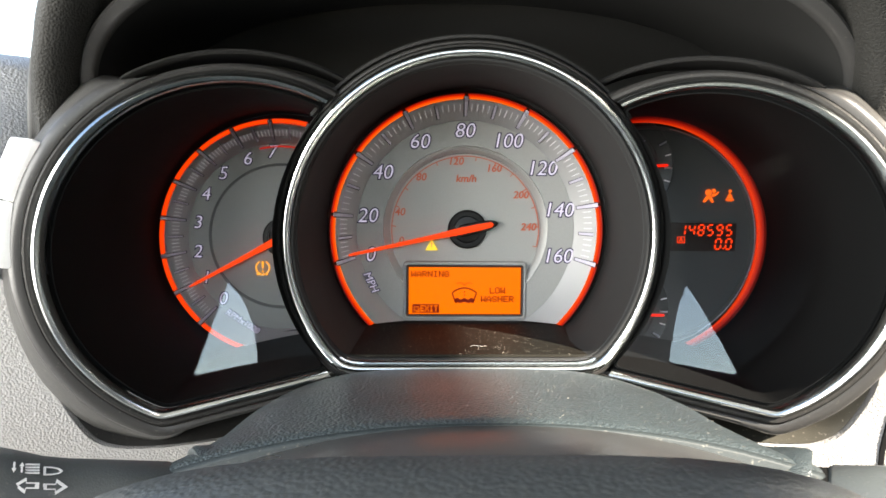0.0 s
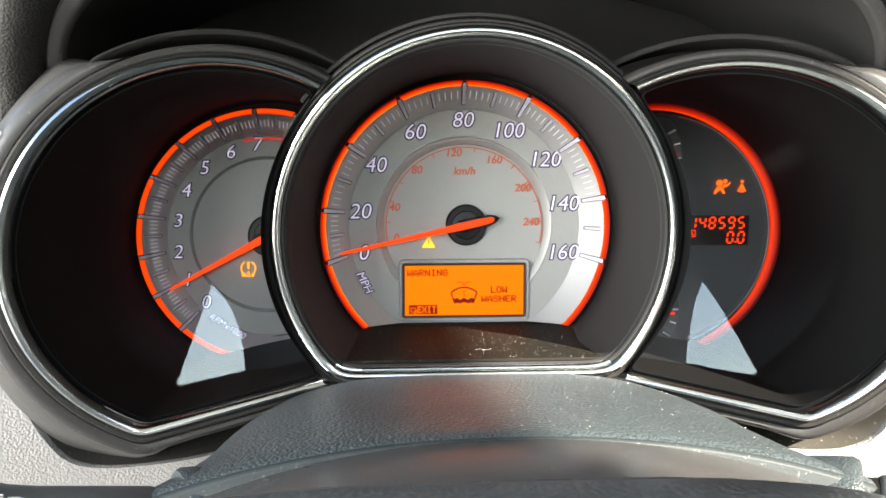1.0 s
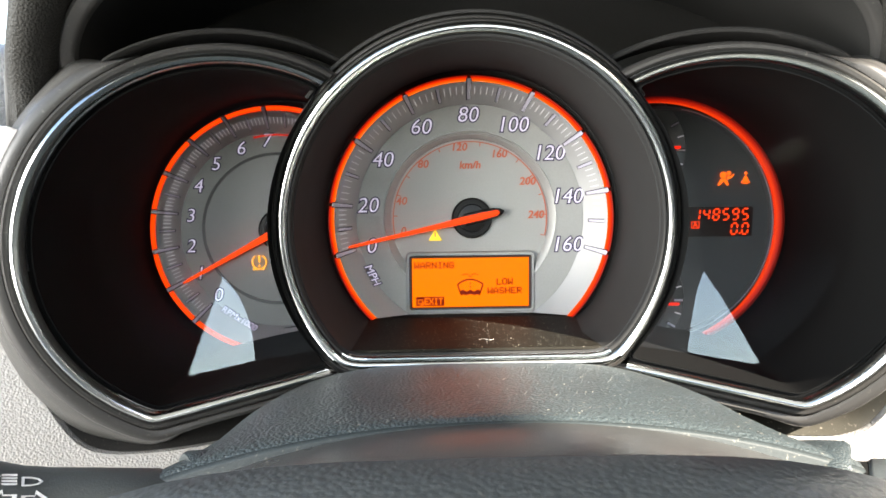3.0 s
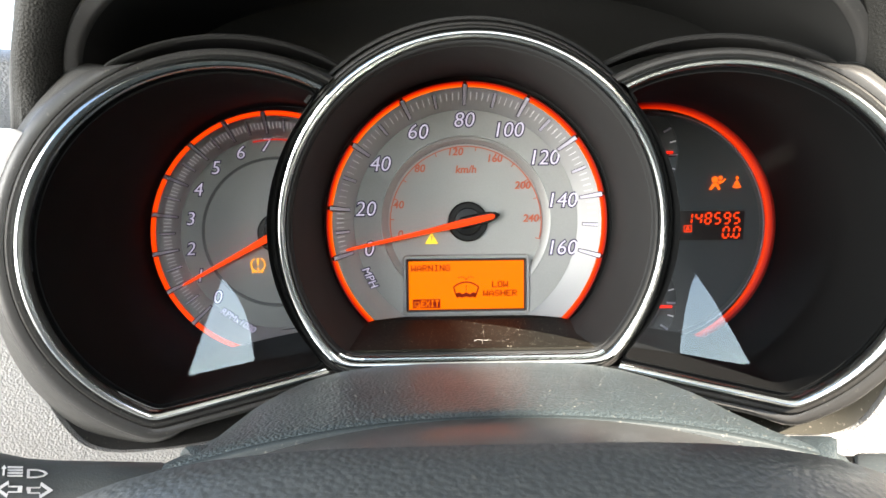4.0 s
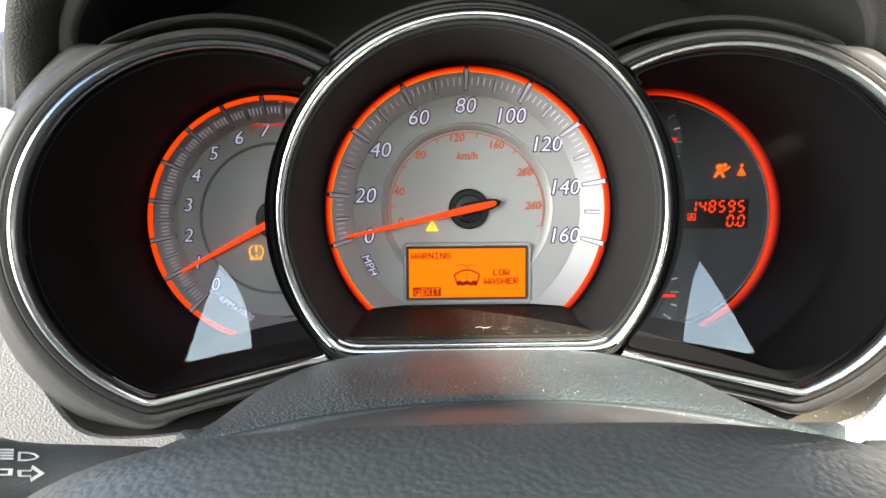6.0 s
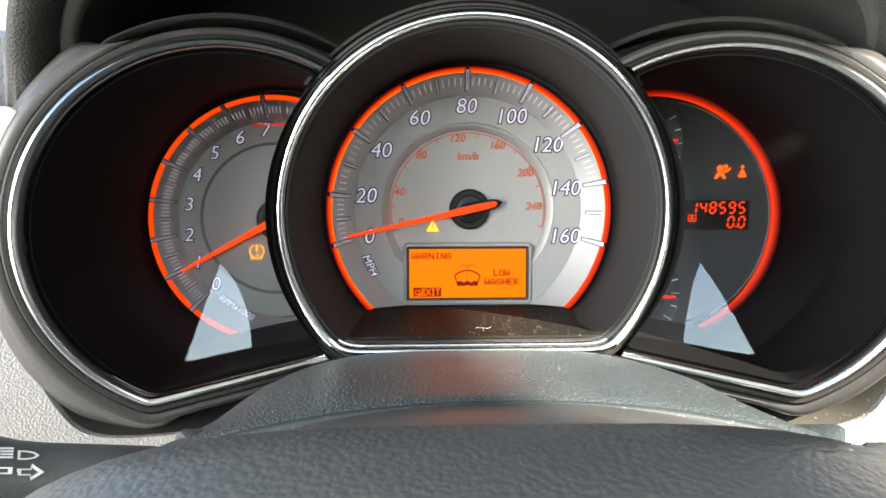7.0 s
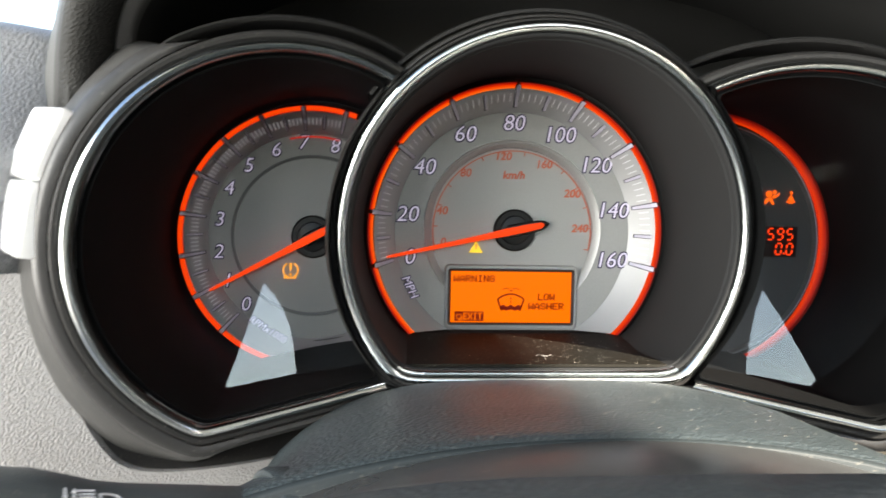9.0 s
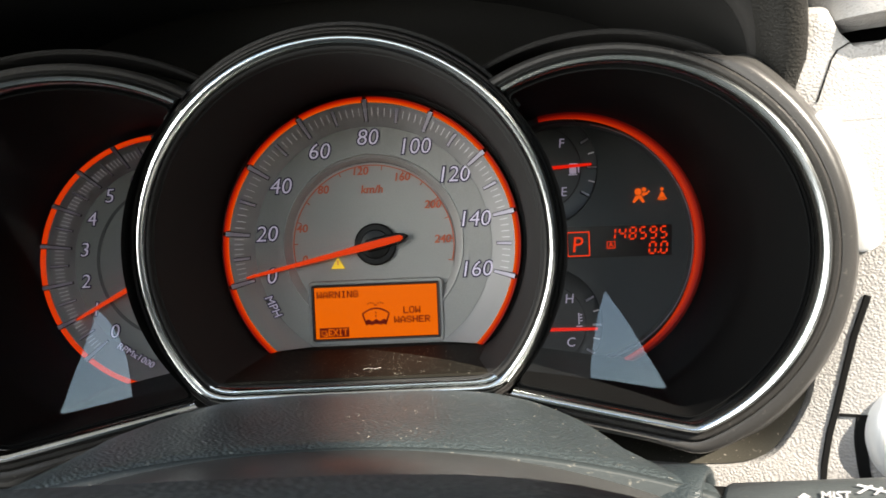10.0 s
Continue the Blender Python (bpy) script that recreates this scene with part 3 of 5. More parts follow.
def needle(parent, cx, cz, ang, tip, tail, y):
    """A lit pointer, thick at the hub and thin at its tip, with a dark tail cap."""
    s, c = math.sin(radians(ang)), math.cos(radians(ang))
    rows = []
    for r, w, h in ((-tail, 0.0006, 0.0006), (-tail + 0.001, 0.0013, 0.0012), (-0.004, 0.0016, 0.0016), (0.004, 0.0015, 0.0015), (0.015, 0.0011, 0.0012), (tip - 0.003, 0.0006, 0.0008), (tip, 0.0003, 0.0004)):
        rows.append([(cx + r * s + w * c * q, y - h * e, cz + r * c - w * s * q) for q, e in ((-1, 0), (-0.75, 0.7), (0, 1), (0.75, 0.7), (1, 0))])
    ob = hang("needle", loft("needle", rows, closed=True, ends=True), G_NEEDLE, parent, "glowing red-orange pointer needle")
    rows = []
    for r, w, h in ((-tail - 0.0022, 0.0003, 0.0004), (-tail - 0.0008, 0.0014, 0.0010), (-tail + 0.0020, 0.0022, 0.0013), (0.0, 0.0026, 0.0012), (0.0034, 0.0024, 0.0008)):
        rows.append([(cx + r * s + w * c * q, y + 0.0006 - h * e, cz + r * c - w * s * q) for q, e in ((-1, 0), (-0.75, 0.7), (0, 1), (0.75, 0.7), (1, 0))])
    hang("tail_cap", loft("tail_cap", rows, closed=True, ends=True), M_HUB, ob, "black cap round the needle's tail")
    return ob


def hub(parent, cx, cz, y, rad):
    ob = hang("hub", ring("hub", cx, cz, [(rad, y), (rad, y - 0.0012), (rad * 0.92, y - 0.0020), (rad * 0.70, y - 0.0020), (rad * 0.66, y - 0.0030), (rad * 0.3, y - 0.0036), (0.0001, y - 0.0036)], steps=48), M_HUB, parent, "glossy black hub cap")
    return ob


hub(speedo, -0.0002, SZ + 0.0004, 0.0064, 0.0084)
needle(speedo, -0.0002, SZ + 0.0005, -102.5, 0.0525, 0.0112, 0.0012)

# ---- message display ----
display = thing("message_display", "amber lit message display showing a low washer warning", "display", (0, 0.006, -0.0245))


DX, DZ = -0.0010, -0.0243


def frame_rows(x0, x1, z0, z1, t, y):
    """A thin rectangular outline."""
    return loft("frame", [[(x0 + d, y, z0 + d), (x1 - d, y, z0 + d), (x1 - d, y, z1 - d), (x0 + d, y, z1 - d)] for d in (0, t)])


def soft_box(w, h, r, y, zc):
    """A rectangle with rounded corners, as a closed row of points."""
    out = []
    for sx, sz, a0 in ((1, 1, 0), (-1, 1, 90), (-1, -1, 180), (1, -1, 270)):
        out += [(DX + sx * (w - r) + r * math.cos(radians(a0 + k * 18)), y, zc + sz * (h - r) + r * math.sin(radians(a0 + k * 18))) for k in range(6)]
    return out


# dot-matrix letters: seven rows of five dots each, as binary numbers
DOTS = {"A": (4, 10, 17, 17, 31, 17, 17), "E": (31, 16, 16, 30, 16, 16, 31), "G": (14, 17, 16, 23, 17, 17, 14), "H": (17, 17, 17, 31, 17, 17, 17),
        "I": (14, 4, 4, 4, 4, 4, 14), "L": (16, 16, 16, 16, 16, 16, 31), "N": (17, 25, 25, 21, 19, 19, 17), "O": (14, 17, 17, 17, 17, 17, 14),
        "R": (30, 17, 17, 30, 20, 18, 17), "S": (14, 17, 16, 14, 1, 17, 14), "T": (31, 4, 4, 4, 4, 4, 4), "W": (17, 17, 17, 21, 21, 27, 17), "X": (17, 17, 10, 4, 10, 17, 17)}


def dot_word(body, x0, x1, z1, z0, y, thick=0.0003):
    """A word in dot-matrix letters between x0 and x1, from its foot z0 to its top z1; dots in a row run together."""
    cell = (x1 - x0) / (len(body) * 6 - 1)
    row = (z1 - z0) / 7
    out = []
    for k, ch in enumerate(body):
        for r, bits in enumerate(DOTS[ch]):
            c = 0
            while c < 5:
                if bits >> (4 - c) & 1:
                    e = c
                    while e < 4 and bits >> (3 - e) & 1:
                        e += 1
                    xa, xb, zt = x0 + (k * 6 + c - 0.12) * cell, x0 + (k * 6 + e + 1.12) * cell, z1 - (r - 0.1) * row
                    out.append(flat("dot", [(xa, zt - 1.2 * row), (xb, zt - 1.2 * row), (xb, zt), (xa, zt)], y, thick))
                    c = e
                c += 1
    return joined("word", out)


hang("surround", loft("surround", [soft_box(w, h, r, y, DZ) for w, h, r, y in ((0.0268, 0.0128, 0.0022, 0.0066), (0.0267, 0.0127, 0.0021, 0.0044), (0.0264, 0.0124, 0.0018, 0.0040), (0.0257, 0.0115, 0.0012, 0.0040), (0.0254, 0.0112, 0.0010, 0.0044))]), M_DIAL, display, "raised grey surround with rounded corners")
hang("frame", loft("frame", [soft_box(w, h, r, y, DZ) for w, h, r, y in ((0.0255, 0.0113, 0.0009, 0.0060), (0.0254, 0.0112, 0.0009, 0.0038), (0.0248, 0.0106, 0.0003, 0.0039), (0.0242, 0.0101, 0.0002, 0.0046))]), M_FRAME, display)
screen = hang("screen", flat("screen", [(DX - 0.0243, DZ - 0.0102), (DX + 0.0243, DZ - 0.0102), (DX + 0.0243, DZ + 0.0102), (DX - 0.0243, DZ + 0.0102)], 0.0044, 0.0010), G_LCD, display, "glowing orange screen")
YS = 0.0038
for body, x0, x1, z1, z0 in (("WARNING", -0.0243, -0.0079, -0.0156, -0.0183), ("LOW", 0.0098, 0.0165, -0.0227, -0.0254), ("WASHER", 0.0060, 0.0203, -0.0265, -0.0291)):
    hang("word", dot_word(body, x0, x1, z1, z0, YS), G_INK, display)
hang("key_box", flat("key_box", [(-0.0237, -0.0339), (-0.0121, -0.0339), (-0.0121, -0.0301), (-0.0237, -0.0301)], YS, 0.0003), G_INK, display)
hang("word", dot_word("EXIT", -0.0202, -0.0127, -0.0306, -0.0333, YS - 0.0004), G_LCD, display)
mark = [frame_rows(-0.0230, -0.0210, -0.0330, -0.0311, 0.0003, YS - 0.0003), flat("bit", [(-0.0222, -0.0336), (-0.0206, -0.0336), (-0.0206, -0.0320), (-0.0209, -0.0320), (-0.0209, -0.0333), (-0.0222, -0.0333)], YS - 0.0003, 0.0002)]
hang("key_mark", joined("key_mark", mark), G_LCD, display)


def stroke(pts, wide, y=YS):
    """A line of even width drawn on the screen."""
    out = []
    for (xa, za), (xb, zb) in zip(pts, pts[1:]):
        d = math.hypot(xb - xa, zb - za)
        nx, nz = -(zb - za) / d * wide / 2, (xb - xa) / d * wide / 2
        out.append(flat("bit", [(xa - nx, za - nz), (xb - nx, zb - nz), (xb + nx, zb + nz), (xa + nx, za + nz)], y, 0.0003))
    return out


# washer symbol: a windscreen half full of water under two dotted jets
IX = -0.0012
icon = stroke([(IX + 0.0053 * u, -0.0230 - 0.0021 * u * u) for u in [k / 8 for k in range(-8, 9)]], 0.0006)
for side in (-1, 1):
    icon += stroke([(IX + side * 0.0053, -0.0251), (IX + side * 0.0046, -0.0272), (IX + side * 0.0037, -0.0296)], 0.0006)
    for a in range(0, 100, 32):
        jet = arc_pts(IX + side * 0.0019, -0.0226, 0.0019, side * (-70 + a), side * (-70 + a + 18), 3)
        icon += stroke(jet, 0.0005)
wave = [(IX + 0.0044 * u, -0.0277 + 0.0004 * math.cos(u * 9)) for u in [k / 12 for k in range(-12, 13)]]
icon.append(flat("bit", [(IX - 0.0037, -0.0297), (IX - 0.0028, -0.0292), (IX - 0.0019, -0.0297), (IX, -0.0291), (IX + 0.0019, -0.0297), (IX + 0.0028, -0.0292), (IX + 0.0037, -0.0297)] + wave[::-1], YS, 0.0003))
for z in (-0.0243, -0.0257):
    icon += stroke([(IX, z), (IX, z - 0.0007)], 0.0005)
hang("washer_symbol", joined("washer_symbol", icon), G_INK, display)

# warning triangle
tri = hang("warning_triangle", flat("warning_triangle", [(-0.0183, -0.0068), (-0.0127, -0.0068), (-0.0155, -0.0022)], 0.0055), G_YELLOW, speedo, "lit yellow warning triangle")
hang("warning_mark", flat("warning_mark", [(-0.0157, -0.0054), (-0.0153, -0.0054), (-0.0152, -0.0034), (-0.0158, -0.0034)], 0.0050), M_REDPRINT, tri)

# ---- tachometer ----
TX, TZ = -0.0797, -0.0015
tacho = thing("tachometer", "silver-grey round rev counter with segmented orange lit ring", "tachometer", (TX, 0.006, TZ))
TLOW, TSL = -0.0465, 0.155
hang("dial_face", clipped(band_cut("dial_face", TX, TZ, [(0.0, 0.0062), (0.0400, 0.0058)], TLOW, slope=TSL), -0.0612, -1), M_DIAL, tacho)
hang("tick_band", clipped(band_cut("tick_band", TX, TZ, [(0.0398, 0.0060), (0.0403, 0.0056), (0.0480, -0.0020)], TLOW, slope=TSL), -0.0612, -1), M_BAND, tacho)
hang("inner_groove", clipped(ring("inner_groove", TX, TZ + 0.0004, [(0.0300, 0.0062), (0.0303, 0.0054), (0.0312, 0.0052), (0.0316, 0.0062)]), -0.0612, -1), M_DARKGROOVE, tacho)
hang("lower_strip", flat("lower_strip", [(-0.0950, -0.0462), (-0.0850, -0.0432), (-0.0612, -0.0395), (-0.0612, -0.0427), (-0.0860, -0.0466)], 0.0050), M_DARKDIAL, tacho)


def rev_angle(k):
    return -80.1 + 18.96 * (k - 3)


edges = [-162.0, rev_angle(0)] + [rev_angle(k) for k in range(1, 9)] + [19.5]
for k, (a0, a1) in enumerate(zip(edges, edges[1:])):
    g0, g1 = (0.0 if k < 2 else 0.8), (0.0 if k in (0, len(edges) - 2) else 0.8)
    hang("lit_arc", ring("lit_arc", TX, TZ, [(0.0481, -0.0002), (0.0483, -0.0014), (0.0498, -0.0028), (0.0501, -0.0006)], a0 + g0, a1 - g1, 20), G_TACHRING, tacho, "glowing orange-red ring segment")
for k in range(9):
    hang("tick", tick(TX, TZ, rev_angle(k), 0.0410, 0.0494, 0.0050, -0.0032, 0.0012, 0.0022), M_TICK, tacho)
for k in range(8):
    hang("tick", tick(TX, TZ, rev_angle(k + 0.5), 0.0416, 0.0468, 0.0044, -0.0006, 0.0010, 0.0014, 0.0008), M_TICK, tacho)
    for j in (0.1, 0.2, 0.3, 0.4, 0.6, 0.7, 0.8, 0.9):
        hang("fine_tick", tick(TX, TZ, rev_angle(k + j), 0.0430, 0.0456, 0.0030, 0.0004, 0.0004, 0.0004, 0.0003), G_FINE, tacho)
for k, x, z in ((0, -0.1049, -0.0279), (1, -0.1119, -0.0188), (2, -0.1156, -0.0076), (3, -0.1152, 0.0049), (4, -0.1117, 0.0169), (5, -0.1043, 0.0258), (6, -0.0939, 0.0321), (7, -0.0831, 0.0350), (8, -0.0713, 0.0340)):
    numeral(tacho, str(k), 0.0078, (x, 0.0048, z))
rpm = hang("unit_mark", lettering("RPMx1000", 0.0037, (-0.0962, 0.0020, -0.0375), 33, 0.15), G_TEXT, tacho)
hang("numeral_edge", lettering("RPMx1000", 0.0037, (-0.0962, 0.0024, -0.0375), 33, 0.15, 0.0003), M_EDGE, rpm)
hang("red_zone", ring("red_zone", TX, TZ, [(0.0384, 0.0050), (0.0384, 0.0046), (0.0391, 0.0046), (0.0391, 0.0050)], rev_angle(6.5), rev_angle(8), 20), G_REDZONE, tacho)
hub(tacho, TX, TZ, 0.0062, 0.0084)
needle(tacho, TX, TZ, -118.5, 0.0440, 0.0090, 0.0012)
tp = [ring("t", -0.0882, -0.0147, [(0.0026, 0.0056), (0.0026, 0.0053), (0.0031, 0.0053), (0.0031, 0.0056)], 25, 155, 12), ring("t", -0.0882, -0.0147, [(0.0026, 0.0056), (0.0026, 0.0053), (0.0031, 0.0053), (0.0031, 0.0056)], -155, -25, 12)]
tp += [flat("t", [(-0.0885, -0.0149), (-0.0879, -0.0149), (-0.0877, -0.0120), (-0.0887, -0.0120)], 0.0053, 0.0003), flat("t", [(-0.0886, -0.0167), (-0.0878, -0.0167), (-0.0878, -0.0159), (-0.0886, -0.0159)], 0.0053, 0.0003)]
tp += [flat("t", [(-0.0908 + i * 0.0013, -0.0180), (-0.0900 + i * 0.0013, -0.0180), (-0.0900 + i * 0.0013, -0.0172), (-0.0908 + i * 0.0013, -0.0172)], 0.0053, 0.0003) for i in range(4)]
hang("tyre_lamp", joined("tyre_lamp", tp), G_AMBER, tacho, "lit amber tyre pressure symbol")

# ---- right gauge ----
RX, RZ = 0.0785, -0.0007
info = thing("fuel_gauge", "dark round fuel and temperature gauge with digital odometer", "gauge", (RX, 0.006, RZ))
hang("dial_face", clipped(band_cut("dial_face", RX, RZ, [(0.0, 0.0072), (0.0484, 0.0070)], -0.0470, slope=-0.12), 0.0612, 1), M_DARKDIAL, info)
hang("inner_lip", band_cut("inner_lip", RX, RZ, [(0.0468, 0.0070), (0.0474, 0.0050), (0.0484, 0.0050)], -0.0480, -30, 165, slope=-0.12), M_DARKGROOVE, info)
hang("lip_edge", band_cut("lip_edge", RX, RZ, [(0.0476, 0.0049), (0.0477, 0.0046), (0.0479, 0.0049)], -0.0480, 10, 150, slope=-0.12), M_TICK, info)
rows = []
for i in range(61):
    a = -14 + 172 * i / 60
    w = 0.0010 + 0.0019 * math.sin(math.pi * min(1.0, max(0.0, (a + 14) / 172))) ** 0.8
    rows.append([(RX + r * math.sin(radians(a)), y, RZ + r * math.cos(radians(a))) for r, y in ((0.0514 - w, 0.0060), (0.0514 - w * 0.85, 0.0044), (0.0514, 0.0036), (0.0527, 0.0040), (0.0529, 0.0056))])
hang("lit_arc", loft("lit_arc", rows, closed=False), G_RINGDIM, info, "glowing red ring")
for (cx, cz, marks, tip) in ((0.066, 0.0300, (35, 62, 92, 113, 128), 90), (0.066, -0.0330, (55, 80, 96, 112, 125), 93)):
    sub = hang("sub_dial", clipped(ring("sub_dial", cx, cz, [(0.0238, 0.0068), (0.0235, 0.0062), (0.0228, 0.0066), (0.0170, 0.0067), (0.0167, 0.0070), (0.0001, 0.0070)], steps=64), 0.0612, 1), M_SUBDIAL, info)
    for k, a in enumerate((61, 76, 91, 106, 121)):
        big = k % 2 == 0
        hang("tick", tick(cx, cz, a, 0.0190 if big else 0.0203, 0.0228, 0.0058, 0.0058, 0.0013 if big else 0.0005, 0.0013 if big else 0.0005, 0.0006), G_TEXT if big else G_FINE, info)
hang("needle", loft("needle", [[(x, 0.0050 - h, z + w) for w, h in ((-1.0e-3 * s, 0), (0, 0.0008), (1.0e-3 * s, 0))] for x, z, s in ((0.068, 0.0297, 0.75), (0.0867, 0.0308, 0.55))], ends=True), G_REDNEEDLE, info, "glowing red fuel needle")
hang("needle", loft("needle", [[(x, 0.0050 - h, z + w) for w, h in ((-1.0e-3 * s, 0), (0, 0.0008), (1.0e-3 * s, 0))] for x, z, s in ((0.068, -0.0346, 0.75), (0.0871, -0.0350, 0.55))], ends=True), G_REDNEEDLE, info, "glowing red temperature needle")
for body, x, z in (("F", 0.0754, 0.0396), ("E", 0.0757, 0.0203), ("H", 0.0764, -0.0225), ("C", 0.0765, -0.0400)):
    hang("numeral", lettering(body, 0.0052, (x, 0.0056, z), 0, 0.1), G_TEXT, info)
pump = [flat("p", [(0.0785, 0.0272), (0.0806, 0.0272), (0.0806, 0.0316), (0.0785, 0.0316)], 0.0058, 0.0003), flat("p", [(0.0782, 0.0266), (0.0809, 0.0266), (0.0809, 0.0270), (0.0782, 0.0270)], 0.0058, 0.0003), flat("p", [(0.0811, 0.0276), (0.0815, 0.0276), (0.0815, 0.0310), (0.0808, 0.0316), (0.0806, 0.0313), (0.0811, 0.0308)], 0.0058, 0.0003)]
pump = joined("fuel_symbol", pump)
pump.transform(Matrix.Translation((0.0797, 0, 0.0291)) @ Matrix.Diagonal((1.3, 1, 0.95, 1)) @ Matrix.Translation((-0.0797, 0, -0.0291)))
hang("fuel_symbol", pump, G_TEXT, info)
temp = [flat("p", [(0.0797, -0.0330), (0.0801, -0.0330), (0.0801, -0.0285), (0.0797, -0.0285)], 0.0058, 0.0003)]
temp += [flat("p", [(0.0803, -0.0290 - i * 0.0012), (0.0812, -0.0290 - i * 0.0012), (0.0812, -0.0294 - i * 0.0012), (0.0803, -0.0294 - i * 0.0012)], 0.0058, 0.0003) for i in range(3)]
temp += [flat("p", [(0.0788, -0.0336), (0.0812, -0.0336), (0.0812, -0.0340), (0.0788, -0.0340)], 0.0058, 0.0003)]
hang("temperature_symbol", joined("temperature_symbol", temp), G_TEXT, info)

# ---- odometer ----
odo = thing("odometer", "dark digital odometer window with glowing red digits", "odometer", (0.097, 0.006, 0.0))
hang("window", flat("window", [(0.0640, -0.0066), (0.1180, -0.0066), (0.1184, 0.0058), (0.0640, 0.0062)], 0.0060, 0.0010), M_WINDOW, odo)
SEG = {"0": "abcdef", "1": "bc", "4": "bcfg", "5": "acdfg", "8": "abcdefg", "9": "abcdfg"}


def digit(ch, x, z, h, w, y):
    """A seven-segment digit, leaning to the right."""
    t = h * 0.075
    bars = {"a": (0, 1, 1, 1), "d": (0, 0, 1, 0), "g": (0, 0.5, 1, 0.5), "f": (0, 0.5, 0, 1), "e": (0, 0, 0, 0.5), "b": (1, 0.5, 1, 1), "c": (1, 0, 1, 0.5)}
    out = []
    for s in SEG[ch]:
        u0, v0, u1, v1 = bars[s]
        quad = [(u0 * w + t * 1.2, v0 * h - t), (u1 * w - t * 1.2, v1 * h - t), (u1 * w - t * 1.2, v1 * h + t), (u0 * w + t * 1.2, v0 * h + t)] if v0 == v1 else [(u0 * w - t, v0 * h + t * 1.2), (u0 * w + t, v0 * h + t * 1.2), (u1 * w + t, v1 * h - t * 1.2), (u1 * w - t, v1 * h - t * 1.2)]
        out.append(flat("s", [(x + a - w / 2 + 0.12 * (b - h / 2), z + b - h / 2) for a, b in quad], y, 0.0003))
    return joined("digit", out)


for k, ch in enumerate("148595"):
    hang("digit", digit(ch, 0.0943 + k * 0.00412, 0.0027, 0.0045, 0.0024, 0.0054), G_DIGIT, odo)
hang("digit", digit("0", 0.1103, -0.0034, 0.0045, 0.0024, 0.0054), G_DIGIT, odo)
hang("digit", digit("0", 0.1149, -0.0034, 0.0045, 0.0024, 0.0054), G_DIGIT, odo)
hang("point", flat("point", [(0.1123, -0.0056), (0.1129, -0.0056), (0.1129, -0.0050), (0.1123, -0.0050)], 0.0054, 0.0003), G_DIGIT, odo)


hang("letter", lettering("A", 0.0028, (0.0937, 0.0054, -0.0016)), G_DIGIT, odo)
hang("letter_box", frame_rows(0.0920, 0.0954, -0.0031, -0.0002, 0.0003, 0.0054), G_DIGIT, odo)
hang("letter", lettering("P", 0.0088, (0.0805, 0.0054, -0.0010), 0, 0.1), G_DIGIT, odo)
hang("letter_box", frame_rows(0.0760, 0.0852, -0.0058, 0.0041, 0.0005, 0.0054), G_DIGIT, odo)
def blob(x, z, rad):
    return ring("a", x, z, [(0.0001, 0.0056), (rad, 0.0056)], steps=20)


ab = [blob(0.1052, 0.0191, 0.0014), blob(0.1076, 0.0199, 0.0009)]
ab += [flat("a", o, 0.0056) for o in ([(0.1042, 0.0174), (0.1064, 0.0177), (0.1078, 0.0150), (0.1069, 0.0147), (0.1056, 0.0166), (0.1037, 0.0147), (0.1029, 0.0150)],
                                     [(0.1067, 0.0181), (0.1074, 0.0188), (0.1086, 0.0186), (0.1097, 0.0197), (0.1099, 0.0191), (0.1088, 0.0179), (0.1072, 0.0172)])]
hang("airbag_lamp", joined("airbag_lamp", ab), G_LAMP, info, "lit orange airbag warning symbol")
sb = [blob(0.1148, 0.0198, 0.0007)]
sb += [flat("a", o, 0.0056) for o in ([(0.1138, 0.0176), (0.1148, 0.0190), (0.1158, 0.0176), (0.1155, 0.0166), (0.1141, 0.0166)],
                                     [(0.1129, 0.0158), (0.1138, 0.0172), (0.1141, 0.0169), (0.1133, 0.0156)], [(0.1167, 0.0158), (0.1158, 0.0172), (0.1155, 0.0169), (0.1163, 0.0156)],
                                     [(0.1139, 0.0153), (0.1141, 0.0164), (0.1147, 0.0164), (0.1145, 0.0153)], [(0.1157, 0.0153), (0.1155, 0.0164), (0.1149, 0.0164), (0.1151, 0.0153)])]
hang("belt_lamp", joined("belt_lamp", sb), G_LAMP, info, "lit orange seat belt symbol")

# ---- brow ridges of the bezel ----
def arc_rows(side, profile, cut):
    """Rows along the upper part of a side opening's rim, as far as the angle cut from its top."""
    rows = []
    for o, d in profile:
        row = []
        for x, z in pod_rim(side, o, 150)[:150]:
            a = math.degrees(math.atan2((x - XC) * side - POD_X, z - POD_Z))
            if a < cut:
                row.append((x, pod_y(x, z) + d, z))
        row = resample3(row, 60)
        rows.append([(p[0], p[1] + 0.03 * max(0.0, (i / 59 - 0.8) / 0.2) ** 2, p[2]) for i, p in enumerate(row)])
    return rows


def resample3(pts, n):
    d = [0.0]
    for a, b in zip(pts, pts[1:]):
        d.append(d[-1] + math.dist(a, b))
    out, k = [], 0
    for i in range(n):
        t = d[-1] * i / (n - 1)
        while k < len(d) - 2 and d[k + 1] < t:
            k += 1
        f = (t - d[k]) / max(d[k + 1] - d[k], 1e-12)
        out.append(tuple(pts[k][c] + f * (pts[k + 1][c] - pts[k][c]) for c in range(3)))
    return out


